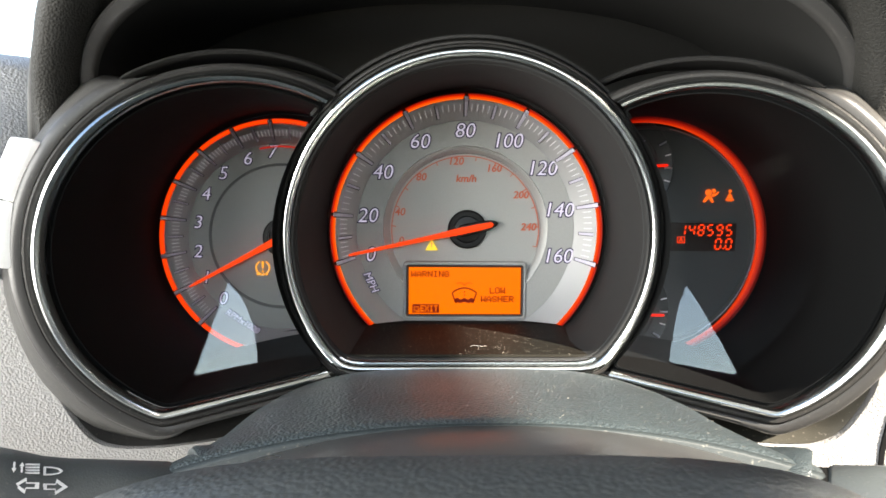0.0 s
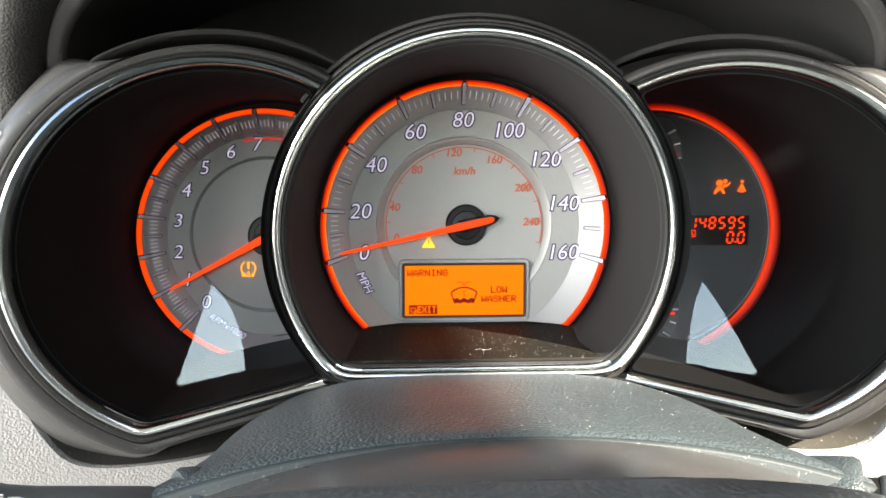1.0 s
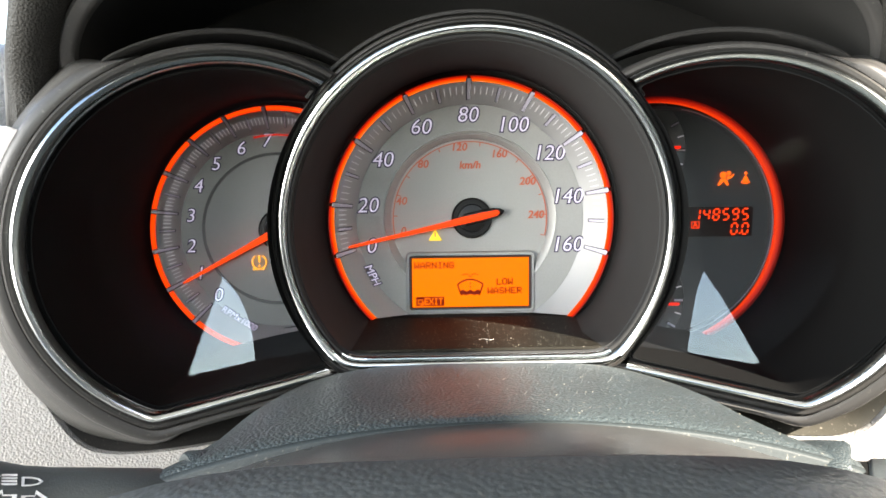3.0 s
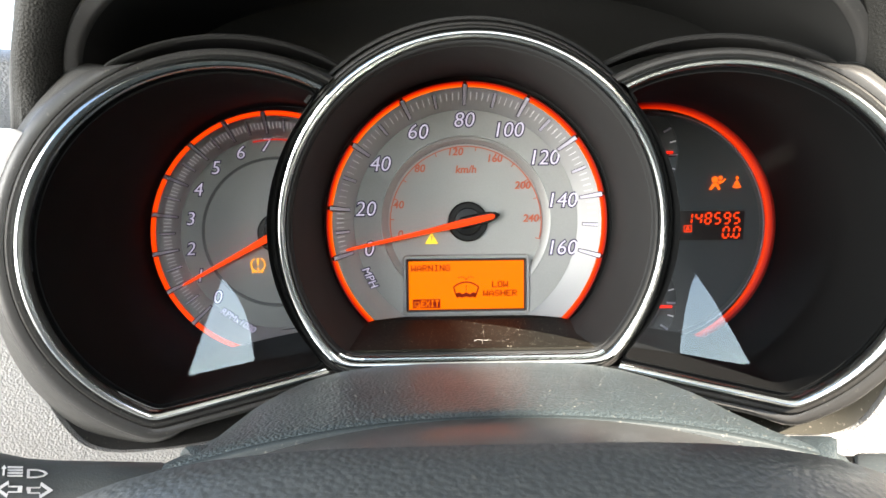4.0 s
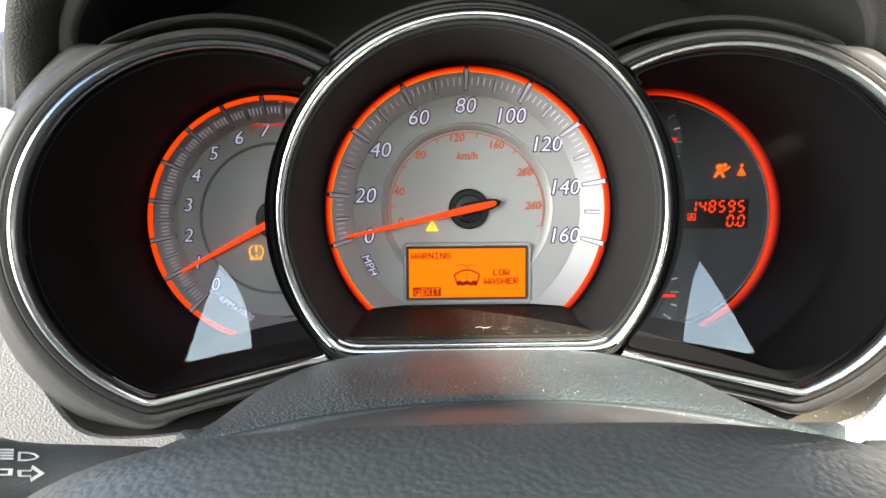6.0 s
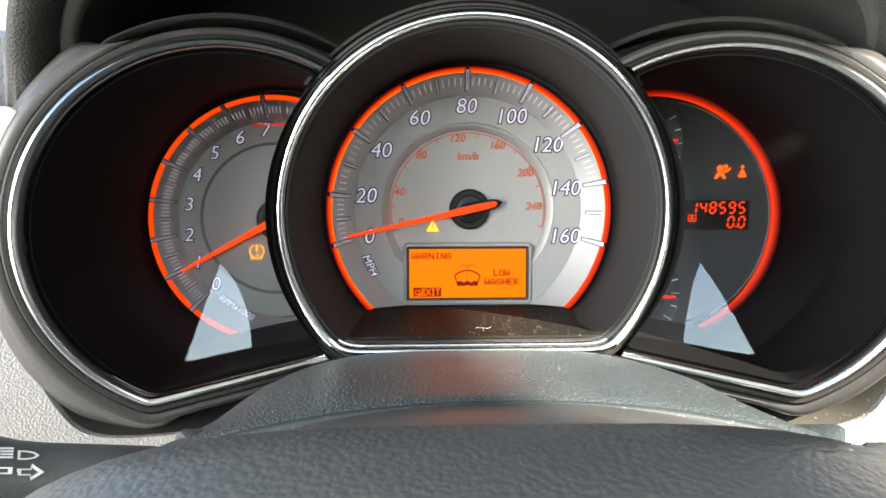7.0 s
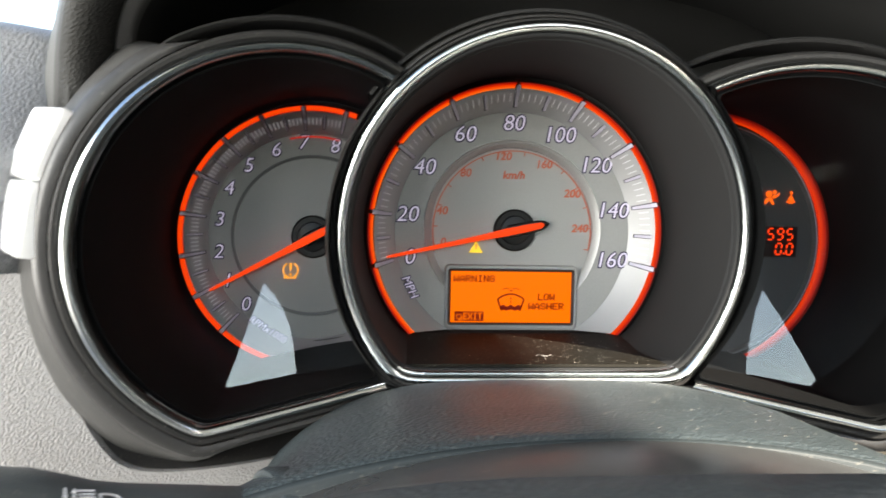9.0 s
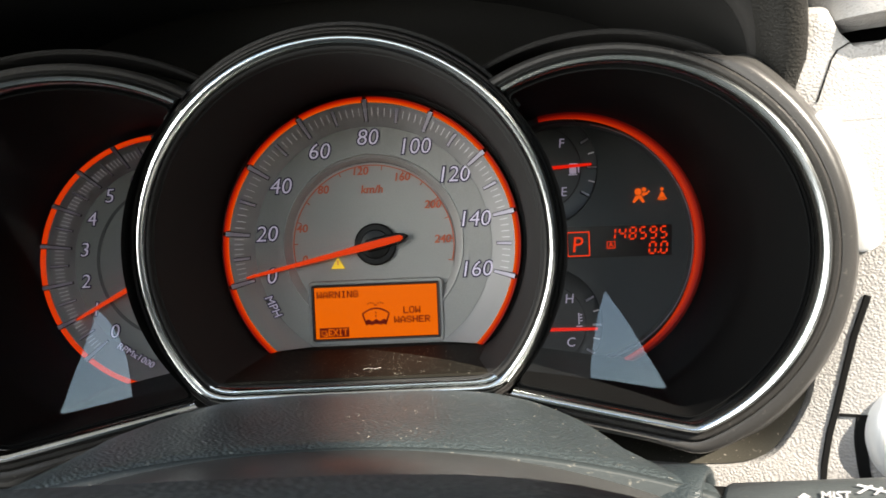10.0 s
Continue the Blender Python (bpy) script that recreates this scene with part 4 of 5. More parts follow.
for side in (-1, 1):
    hang("brow_ridge", loft("brow_ridge", arc_rows(side, [(0.0070, 0.030), (0.0073, 0.0125), (0.0078, 0.0103), (0.0086, 0.0097), (0.0093, 0.0105), (0.0096, 0.013), (0.0085, 0.035)], 46), closed=False), M_RIDGE, bezel)
rows = [[(x, centre_y(x, z) + d, z) for x, z in arc_pts(CEN[0], CEN[1], 0.0635 + o, -52, 52, 60)] for o, d in ((0.0052, 0.03), (0.0055, 0.010), (0.0060, 0.0085), (0.0070, 0.0085), (0.0075, 0.011), (0.0065, 0.035))]
hang("brow_ridge", loft("brow_ridge", rows, closed=False), M_RIDGE, bezel)

# ---- hood over the cluster ----
hood = thing("cluster_hood", "black grained hood arching over the instrument cluster", "dash hood", (XC, -0.08, 0.09))


def arch_pts(half, high, base, power, foot, y, lean=0.5, spread=0.0, n=61):
    """A flattened arch from foot to foot; its front leans towards the driver as it rises."""
    pts = []
    for i in range(n):
        a = math.pi * i / (n - 1)
        c, sn = math.cos(a), math.sin(a)
        x = -half * math.copysign(abs(c) ** (2 / power), c)
        z = base + high * abs(sn) ** (2 / power)
        pts.append((XC + x, y - lean * max(0.0, z - 0.045), z))
    if not spread:
        pts = [(x, yy + 0.014 * max(0.0, 1 - (z - base) / 0.030), z) for x, yy, z in pts]
    wide = lambda k: spread * (1 - k / 5) ** 0.8
    sink = lambda k: 0.03 * (1 - k / 5) if spread else 0.010
    left = [(pts[0][0] - wide(k), y + sink(k), foot + (base - foot) * k / 5) for k in range(5)]
    right = [(pts[-1][0] + wide(5 - k), y + sink(5 - k), base + (foot - base) * k / 5) for k in range(1, 6)]
    return left + pts + right


def liner_row(g, y, lean):
    return arch_pts(0.1205 + g, 0.0450 + g, 0.049, 2.15, 0.046, y, 0.4 * lean)


def pad_row(g, y, lean):
    pts = arch_pts(0.1365 + g, 0.0835 + g, 0.036, 2.5, 0.030, y, lean, 0.006)
    return [(x - 0.0050 * max(0.0, min(1.0, (x - 0.06) / 0.06)) + 0.0030 * max(0.0, min(1.0, (-0.07 - x) / 0.05)) * max(0.0, min(1.0, (z - 0.045) / 0.02)), yy, z) for x, yy, z in pts]


hang("liner", loft("liner", [liner_row(g, y, l) for g, y, l in ((-0.001, -0.020, 0.0), (-0.0005, -0.060, 0.2), (0.0, -0.0940, 0.5))], closed=False), M_LINER, hood, "smooth dark inner liner")
hang("liner_edge", loft("liner_edge", [liner_row(g, y, l) for g, y, l in ((0.0001, -0.0935, 0.5), (0.0004, -0.0960, 0.5), (0.0014, -0.0970, 0.5), (0.0040, -0.0972, 0.5), (0.0052, -0.0960, 0.5), (0.0056, -0.060, 0.3))], closed=False), M_SHOULDER, hood, "paler rounded edge of the liner")
PAD = [pad_row(g, y, l) for g, y, l in ((-0.008, -0.045, 0.3), (-0.0090, -0.070, 0.5), (-0.0085, -0.086, 0.6), (-0.006, -0.092, 0.6), (-0.002, -0.094, 0.6), (0.0015, -0.0915, 0.6), (0.005, -0.085, 0.55), (0.010, -0.075, 0.45), (0.016, -0.062, 0.3), (0.022, -0.047, 0.15), (0.026, -0.03, 0.0), (0.027, 0.06, 0.0))]
pad = hang("pad", loft("pad", PAD, closed=False, sharp=60), M_HOODSHADE, hood, "soft grained black pad, light on its outer side painted greyer")
# Row by row the tone goes from painted shade in front to light outside.
pad.data.materials.append(M_HOODTURN)
pad.data.materials.append(M_HOODLIT)
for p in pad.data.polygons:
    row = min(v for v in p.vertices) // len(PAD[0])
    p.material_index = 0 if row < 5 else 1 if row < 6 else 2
hang("back_wall", flat("back_wall", [(XC - 0.135, -0.02), (XC + 0.135, -0.02), (XC + 0.135, 0.09), (XC + 0.09, 0.115), (XC - 0.09, 0.115), (XC - 0.135, 0.09)], 0.017, 0.004), M_LINER, hood)

# ---- dashboard ----
def inside(pt, poly):
    x, z, c = pt[0], pt[1], False
    for (x0, z0), (x1, z1) in zip(poly, poly[1:] + poly[:1]):
        if (z0 > z) != (z1 > z) and x < (x1 - x0) * (z - z0) / (z1 - z0) + x0:
            c = not c
    return c


recess = ((0.1352, -0.0430), (0.1305, -0.0545), (0.1262, -0.0625), (0.1212, -0.0662), (0.1100, -0.0672), (0.0950, -0.0675), (0.0812, -0.0665), (0.0500, -0.0640), (0.0500, 0.0), (0.1300, 0.0))
shapes = [centre_outline(0.012)] + [pod_outline(k, 0.0105) for k in (-1, 1)] + [[(XC + k * x, z) for x, z in recess] for k in (-1, 1)]


def edge_from_middle(a):
    sn, c = math.sin(a), math.cos(a)
    best = 0.0
    for k in range(400):
        r = 0.0005 * k
        if any(inside((XC + r * sn, r * c), p) for p in shapes):
            best = r
    return best


def dash_y(x, z):
    far = min(abs(x - XC), 0.17)
    return -0.052 - 0.40 * (far - 0.0485) - 0.1 * (z + 0.045) - 0.15 * max(0.0, -0.060 - z)


dash = thing("dashboard", "grey grained plastic dashboard panel round the instrument bezel", "dashboard", (XC, 0, -0.1), kind="structure")
reach = [edge_from_middle(2 * math.pi * i / 360) for i in range(360)]
for _ in range(6):
    reach = [(reach[i - 1] + 2 * reach[i] + reach[(i + 1) % 360]) / 4 for i in range(360)]
rows, tray = [[] for _ in range(10)], [[] for _ in range(4)]
for i in range(70, 268):
    a = 2 * math.pi * i / 360
    sn, c = math.sin(a), math.cos(a)
    r0 = max(reach[i], 0.1360 / sn) if i < 76 else reach[i]
    far = min(0.55 / max(abs(sn), 1e-6), (0.054 if c > 0 else 0.45) / max(abs(c), 1e-6))
    far = max(far, r0 + 0.01)
    for k, (f, add, deep) in enumerate(((0, 0.0, 0.014), (0, 0.0004, 0.0030), (0, 0.0016, 0.0004), (0.03, 0.003, 0.0), (0.06, 0.003, 0.0), (0.10, 0.003, 0.0), (0.16, 0.003, 0.0), (0.25, 0.003, 0.0), (0.5, 0.003, 0.0), (1.0, 0.003, 0.0))):
        r = r0 + (far - r0) * f + add
        x, z = XC + r * sn, r * c
        rows[k].append((x, dash_y(x, z) + deep, z))
    for k, (add, deep) in enumerate(((0.0004, 0.0012), (-0.004, 0.0045), (-0.008, 0.0085), (-0.012, 0.0125))):
        x, z = XC + (r0 + add) * sn, (r0 + add) * c
        tray[k].append((x, dash_y(x, z) + deep, z))
hang("panel", loft("panel", rows, closed=False), M_TRIM, dash)
half = 180 - 70
# Right half is dustier; bounced sun is also painted into its paler tone.
hang("recess", loft("recess", [row[:half + 1] for row in tray], closed=False), M_LEDGE, dash, "dusty olive-grey recess under the bezel, bounced sun in its tone")
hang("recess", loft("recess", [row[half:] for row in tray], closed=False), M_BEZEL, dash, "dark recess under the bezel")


def sheet(name, us, vs, at):
    """A skin over a grid of u and v."""
    return loft(name, [[at(u, v) for u in us] for v in vs], closed=False, sharp=60)


def pad_at(side, inner, low, top, front, sunk=0.0):
    """The soft upper pad beside the hood: from its lower edge, over its bulge and back towards the windscreen."""
    def at(u, v):
        tilt = 1.5 if side < 0 else 0.0
        x = inner(v) + 0.40 * u ** 2
        if v < 0.6:
            z = low + (top - low) * v / 0.6
            y = front + sunk * math.exp(-(x - inner(v)) / 0.009) - 0.05 * u + 0.008 * (v / 0.6) ** 2 + 0.012 * max(0.0, 1 - v / 0.06) - 0.3 * (z - low) * u + tilt * max(0.0, z - 0.022)
        else:
            a = radians(90 * (v - 0.6) / 0.4)
            z = top + 0.012 * math.sin(a) + 0.02 * u
            y = front + sunk * math.exp(-(x - inner(v)) / 0.009) + 0.008 - 0.05 * u + 0.10 * (1 - math.cos(a)) + 1.2 * max(0.0, v - 0.9) - 0.3 * (top - low) * u + tilt * (top - 0.022)
        return (XC + side * x, y, z)
    return at


us, vs = [k / 24 for k in range(25)], [k / 30 for k in range(31)]
hang("left_pad", sheet("left_pad", us, vs, pad_at(-1, lambda v: 0.1400 - 0.0060 * min(1.0, v / 0.6), -0.010, 0.054, -0.1005, 0.030)), M_PAD, dash, "soft blue-grey grained dash pad")
hang("right_pad", sheet("right_pad", us, vs, pad_at(1, lambda v: 0.1300, 0.0590, 0.080, -0.103, 0.035)), M_TRIM, dash, "sunlit pale grained dash pad")
hang("vent_slot", sheet("vent_slot", us, [0.0, 1.0], lambda u, v: (XC + 0.125 + 0.4 * u, -0.082, 0.045 + 0.019 * v)), M_GAP, dash, "dark slot below the pad")


def cheek_at(u, v):
    """The panel's upper corner: flat along the slot, rising at its inner end to close it against the hood."""
    x = 0.1255 + 0.20 * u ** 2
    top = 0.0556 + 0.011 * max(0.0, min(1.0, (0.1395 - x) / 0.005)) ** 2
    return (x, dash_y(x, top) + 0.1 * (top - 0.034) * (1 - v) - 0.0002 + 0.006 * max(0.0, (v - 0.9) / 0.1) ** 2, 0.034 + (top - 0.034) * v)


hang("cheek", sheet("cheek", [k / 30 for k in range(31)], [0.0, 0.3, 0.6, 0.8, 0.9, 0.93, 0.96, 0.985, 1.0], cheek_at), M_TRIM, dash, "pale grained upper corner below the slot")


def strip(name, pts, wide, mat, parent, label=""):
    """A thin dark gap that follows the panel's surface."""
    rows = []
    for k, (x, z) in enumerate(pts):
        x0, z0 = pts[max(k - 1, 0)]
        x1, z1 = pts[min(k + 1, len(pts) - 1)]
        d = math.hypot(x1 - x0, z1 - z0)
        nx, nz = -(z1 - z0) / d * wide / 2, (x1 - x0) / d * wide / 2
        rows.append([(x + nx * q, dash_y(x + nx * q, z + nz * q) - e, z + nz * q) for q, e in ((-1, -0.001), (-0.8, 0.0005), (0.8, 0.0005), (1, -0.001))])
    return hang(name, loft(name, rows, closed=False), mat, parent, label)


strip("panel_gap", [(0.1312, 0.0395), (0.1322, 0.0430), (0.1333, 0.0470), (0.1343, 0.0507), (0.1357, 0.0532), (0.1385, 0.0549)], 0.0005, M_GAP, dash)
strip("panel_gap", [(0.1445, -0.0150), (0.1414, -0.0270), (0.1394, -0.0380), (0.1375, -0.0490), (0.1361, -0.0560), (0.1346, -0.0660), (0.1336, -0.0800)], 0.0018, M_GAP, dash)
strip("panel_gap", [(0.1382, -0.0500), (0.1420, -0.0501), (0.1475, -0.0502)], 0.0010, M_GAP, dash)
strip("panel_gap", [(0.1440, -0.0500), (0.1436, -0.0560), (0.1444, -0.0660), (0.1460, -0.0760)], 0.0034, M_GAP, dash)

# ---- buttons on the bezel's shoulders ----
def shoulder_button(corners, label):
    """A satin silver push button: four corners (outer top, inner top, inner bottom, outer bottom), bulging a little."""
    a, b, c, d = [Vector(p) for p in corners]
    mid = (a + b + c + d) / 4
    nrm = (c - a).cross(d - b).normalized()
    if nrm.y > 0:
        nrm = -nrm
    rows = []
    for grow, lift in ((1.0, -0.005), (1.0, 0.0008), (0.97, 0.0016), (0.90, 0.0020), (0.5, 0.0024)):
        ring_pts = []
        for p, q in ((a, b), (b, c), (c, d), (d, a)):
            for k in range(6):
                f = 0.04 + 0.92 * k / 5
                pt = p + (q - p) * f
                ring_pts.append(mid + (pt - mid) * grow + nrm * lift)
        rows.append([tuple(p) for p in ring_pts])
    ob = part("dash_button", loft("dash_button", rows, ends=True, sharp=45), M_SILVER)
    return tagged(ob, label, "button", "silver buttons beside the cluster")


def shoulder_mark(corners, kind):
    """Small unreadable grey print on a button, as plain bars."""
    a, b, c, d = [Vector(p) for p in corners]
    mid, u, w = (a + b + c + d) / 4, ((b - a) + (c - d)) / 2, ((d - a) + (c - b)) / 2
    nrm = u.cross(w).normalized()
    if nrm.y > 0:
        nrm = -nrm
    out = []
    for k in range(3):
        p = mid + w * (0.10 * (k - 1)) + nrm * 0.0028
        hu, hw = u * (0.16 - 0.03 * k), w * 0.02
        out.append(mesh_of("bar", [p - hu - hw, p + hu - hw, p + hu + hw, p - hu + hw], [(0, 1, 2, 3)]))
    return joined("print", out)


LB = [((-0.1460, -0.0925, 0.0358), (-0.1345, -0.1050, 0.0346), (-0.1416, -0.1066, 0.0168), (-0.1532, -0.0940, 0.0178)),
      ((-0.1533, -0.0940, 0.0172), (-0.1417, -0.1066, 0.0162), (-0.1448, -0.1075, -0.0030), (-0.1556, -0.0940, -0.0012))]
RB = [((0.1365, -0.0900, 0.0370), (0.1285, -0.1010, 0.0360), (0.1362, -0.1030, 0.0245), (0.1450, -0.0915, 0.0245)),
      ((0.1450, -0.0915, 0.0240), (0.1363, -0.1030, 0.0240), (0.1400, -0.1035, -0.0022), (0.1500, -0.0915, -0.0005))]
for k, cs in enumerate(LB):
    b = shoulder_button(cs, "satin silver push button on the bezel's shoulder")
    part("print", shoulder_mark(cs, k), M_GREYPRINT, b)
for cs in RB:
    shoulder_button(cs, "sunlit silver push button on the bezel's shoulder")

# ---- ignition knob ----
KX, KZ = 0.1595, -0.055
knob = thing("ignition_knob", "pale silver rounded ignition knob beside the wiper stalk", "knob", (KX, -0.09, KZ))


def knob_ring(r, y):
    return [(KX + r * math.cos(b), y, KZ + 1.15 * r * math.sin(b)) for b in [2 * math.pi * k / 40 for k in range(40)]]


hang("cap", loft("cap", [knob_ring(r, y) for r, y in ((0.0150, -0.080), (0.0150, -0.092), (0.0146, -0.0945), (0.0136, -0.0966), (0.0112, -0.0985), (0.0070, -0.0994), (0.002, -0.0997))], ends=True, sharp=50), M_SILVER, knob)
hang("collar", loft("collar", [knob_ring(r, y) for r, y in ((0.0166, -0.080), (0.0166, -0.0865), (0.0152, -0.0865), (0.0152, -0.080))], sharp=50), M_GAP, knob)

# ---- steering column cover ----
column = thing("steering_column_cover", "dark grained steering column cover with dust", "column cover", (XC, -0.13, -0.06))
def cover_row(y, top, drop, power, half):
    row = [(XC + half * u, y, top - drop * abs(u) ** power) for u in [k / 24 for k in range(-24, 25)]]
    row = [(XC - half - 0.004, y, row[0][2] - 0.012), (XC - half - 0.003, y, row[0][2] - 0.004)] + row + [(XC + half + 0.003, y, row[-1][2] - 0.004), (XC + half + 0.004, y, row[-1][2] - 0.012)]
    return [(XC - 0.07, y, -0.13)] + row + [(XC + 0.07, y, -0.13)]


COVER = ((-0.0715, -0.0412, 0.0217, 3.8, 0.081), (-0.0800, -0.0405, 0.0211, 4.1, 0.081), (-0.090, -0.0398, 0.0198, 4.5, 0.0805), (-0.105, -0.0388, 0.0187, 5.0, 0.080), (-0.120, -0.0376, 0.0175, 4.2, 0.081), (-0.135, -0.0368, 0.0150, 2.9, 0.084), (-0.145, -0.0364, 0.0137, 2.3, 0.086), (-0.1482, -0.0365, 0.0135, 2.2, 0.086), (-0.1500, -0.0371, 0.0135, 2.2, 0.086), (-0.1506, -0.0382, 0.0135, 2.2, 0.085))
rows = [cover_row(*p) for p in COVER]
hang("cover", loft("cover", rows[:9], closed=True, ends=True, sharp=40), M_SKIN, column)
hang("cover_lip", loft("cover_lip", rows[8:], closed=True, ends=True, sharp=40), M_LIP, column, "smooth rounded lip")
rows = [cover_row(*p) for p in ((-0.1495, -0.0380, 0.0150, 2.2, 0.078), (-0.1510, -0.0374, 0.0150, 2.2, 0.078), (-0.170, -0.0372, 0.0150, 2.2, 0.076), (-0.190, -0.0376, 0.0150, 2.2, 0.074), (-0.196, -0.042, 0.0150, 2.2, 0.072))]
hang("rear_band", loft("rear_band", rows, closed=True, ends=True, sharp=40), M_BANDPL, column, "smooth paler band at the wheel end")

# ---- steering wheel ----
rows = []
for y, g in ((-0.200, -0.012), (-0.206, -0.003), (-0.213, 0.0), (-0.222, -0.001), (-0.240, -0.006), (-0.258, -0.016), (-0.268, -0.030), (-0.272, -0.055)):
    rows.append([(-0.012 + (0.098 + g) * math.copysign(abs(math.sin(a)) ** 0.55, math.sin(a)), y, -0.105 + (0.081 + g) * math.copysign(abs(math.cos(a)) ** 0.62, math.cos(a))) for a in [2 * math.pi * i / 72 for i in range(72)]])
wheel = thing("steering_wheel", "dark blue-grey grained padded steering wheel hub", "steering wheel", (-0.012, -0.23, -0.105))
hang("hub_pad", loft("hub_pad", rows[1:], ends=True, sharp=60), M_WHEEL, wheel)
hang("hub_back", loft("hub_back", [[(x, y + 0.002, z) for x, y, z in rows[1]], rows[0], [(x * 0.8, y + 0.012, -0.105 + (z + 0.105) * 0.8) for x, y, z in rows[0]]], ends=True, sharp=60), M_BANDPL, wheel, "smooth dark shell behind the pad")


# ---- stalks ----
LEAN, SLOPE = 0.5, {-1: 0.2, 1: 0.13}


def stalk(name, label, side, x0, y0, z0, profile, seam):
    """A stalk that runs outwards, up and towards the driver; profile rows of (distance out, radius)."""
    st = thing(name, label, "control stalk", (x0, y0, z0))
    size = math.hypot(1, LEAN)

    def ring_at(d, r):
        return [(x0 + side * d + r * 1.15 * math.sin(b) * LEAN * side / size, y0 - LEAN * d + r * 1.15 * math.sin(b) / size, z0 + SLOPE[side] * d + r * math.cos(b)) for b in [2 * math.pi * j / 32 for j in range(32)]]

    cut = [p for p in profile if p[0] <= seam]
    hang("arm", loft("arm", [ring_at(*p) for p in cut], ends=True, sharp=50), M_STALK, st)
    tip = [(seam + 0.0006, cut[-1][1] * 0.97)] + [p for p in profile if p[0] > seam + 0.0006]
    hang("turning_end", loft("turning_end", [ring_at(*p) for p in tip], ends=True, sharp=50), M_STALK, st)
    hang("end_seam", loft("end_seam", [ring_at(d, cut[-1][1] * 0.93) for d in (seam - 0.0005, seam + 0.0012)]), M_GAP, st)
    hang("boot", loft("boot", [ring_at(d, r) for d, r in ((-0.040, 0.0085), (-0.028, 0.0115), (-0.016, 0.0130), (-0.005, 0.0131), (-0.0020, 0.0129), (-0.0008, 0.0121), (-0.0008, 0.0108), (-0.0020, 0.0098), (-0.0080, 0.0092))], sharp=50), M_BOOT, st)
    hang("boot_gap", loft("boot_gap", [ring_at(d, r) for d, r in ((-0.008, 0.0082), (0.0036, 0.0080))]), M_GAP, st)
    return st


def print_on(st, side, d, tip, shape, r, name="symbol"):
    """Flat print laid on the stalk's rounded front, d along it, tip degrees up from its front; shape is a list of outlines or meshes about (0, 0)."""
    a = radians(tip)
    x0, y0, z0 = st.location
    place = Matrix.Translation((x0 + side * d, y0 - LEAN * d, z0 + SLOPE[side] * d)) @ Matrix.Rotation(-side * math.atan(LEAN), 4, "Z") @ Matrix.Rotation(-side * math.atan(SLOPE[side] * 0.9), 4, "Y") @ Matrix.Translation((0, -(r * 1.15 + 0.0003) * math.cos(a), (r + 0.0003) * math.sin(a))) @ Matrix.Rotation(-a, 4, "X")
    bits = [flat("bit", o, 0, 0.0002) if not isinstance(o, bpy.types.Mesh) else o for o in shape]
    me = fix_normals(joined(name, bits))
    me.transform(place)
    return hang(name, me, M_PRINT, st)


def hollow(outline, t):
    """An outline drawn as a closed line: quads between the outline and a smaller one."""
    cx = sum(p[0] for p in outline) / len(outline)
    cz = sum(p[1] for p in outline) / len(outline)
    inner = [(cx + (x - cx) * (1 - t), cz + (z - cz) * (1 - t)) for x, z in outline]
    n = len(outline)
    return [[outline[i], outline[(i + 1) % n], inner[(i + 1) % n], inner[i]] for i in range(n)]


left_stalk = stalk("turn_signal_stalk", "black plastic turn signal stalk with white symbols", -1, -0.0810, -0.14365, -0.0581, [(0.0032, 0.0070), (0.0034, 0.0082), (0.0044, 0.0087), (0.0175, 0.0089), (0.0255, 0.0090), (0.0305, 0.0094), (0.0355, 0.0106), (0.0405, 0.0116), (0.0465, 0.0118), (0.0485, 0.0119), (0.0755, 0.0124), (0.0955, 0.0118), (0.0985, 0.010)], 0.0465)
right_arrow = [(-0.0026, -0.0007), (0.0002, -0.0007), (0.0002, -0.0018), (0.0027, 0.0), (0.0002, 0.0018), (0.0002, 0.0007), (-0.0026, 0.0007)]
print_on(left_stalk, -1, 0.0301, 34, hollow(right_arrow, 0.36), 0.0093)
print_on(left_stalk, -1, 0.0355, 34, hollow([(-x, z) for x, z in right_arrow], 0.36), 0.0104)
lamp = [(-0.0020, -0.0012), (-0.0002, -0.0012), (0.0014, -0.0008), (0.0022, 0.0), (0.0014, 0.0008), (-0.0002, 0.0012), (-0.0020, 0.0012)]
print_on(left_stalk, -1, 0.0307, 57, hollow(lamp, 0.26), 0.0094)
print_on(left_stalk, -1, 0.0345, 57, [[(-0.0016, -0.0013 + 0.0008 * k), (0.0014, -0.0013 + 0.0008 * k), (0.0014, -0.0009 + 0.0008 * k), (-0.0016, -0.0009 + 0.0008 * k)] for k in range(4)], 0.0100)
print_on(left_stalk, -1, 0.0373, 57, [[(-0.0008, -0.0014), (-0.0003, -0.0004), (-0.0006, -0.0004), (-0.0006, 0.0014), (-0.0010, 0.0014), (-0.0010, -0.0004), (-0.0013, -0.0004)], [(0.0008, 0.0014), (0.0003, 0.0004), (0.0006, 0.0004), (0.0006, -0.0014), (0.0010, -0.0014), (0.0010, 0.0004), (0.0013, 0.0004)]], 0.0106)
right_stalk = stalk("wiper_stalk", "black plastic wiper stalk with white lettering", 1, 0.0824, -0.1455, -0.0590, [(0.0026, 0.0070), (0.0028, 0.0082), (0.0036, 0.0087), (0.015, 0.0090), (0.030, 0.0094), (0.0370, 0.0096), (0.039, 0.0097), (0.07, 0.0104), (0.09, 0.0098), (0.093, 0.008)], 0.0370)
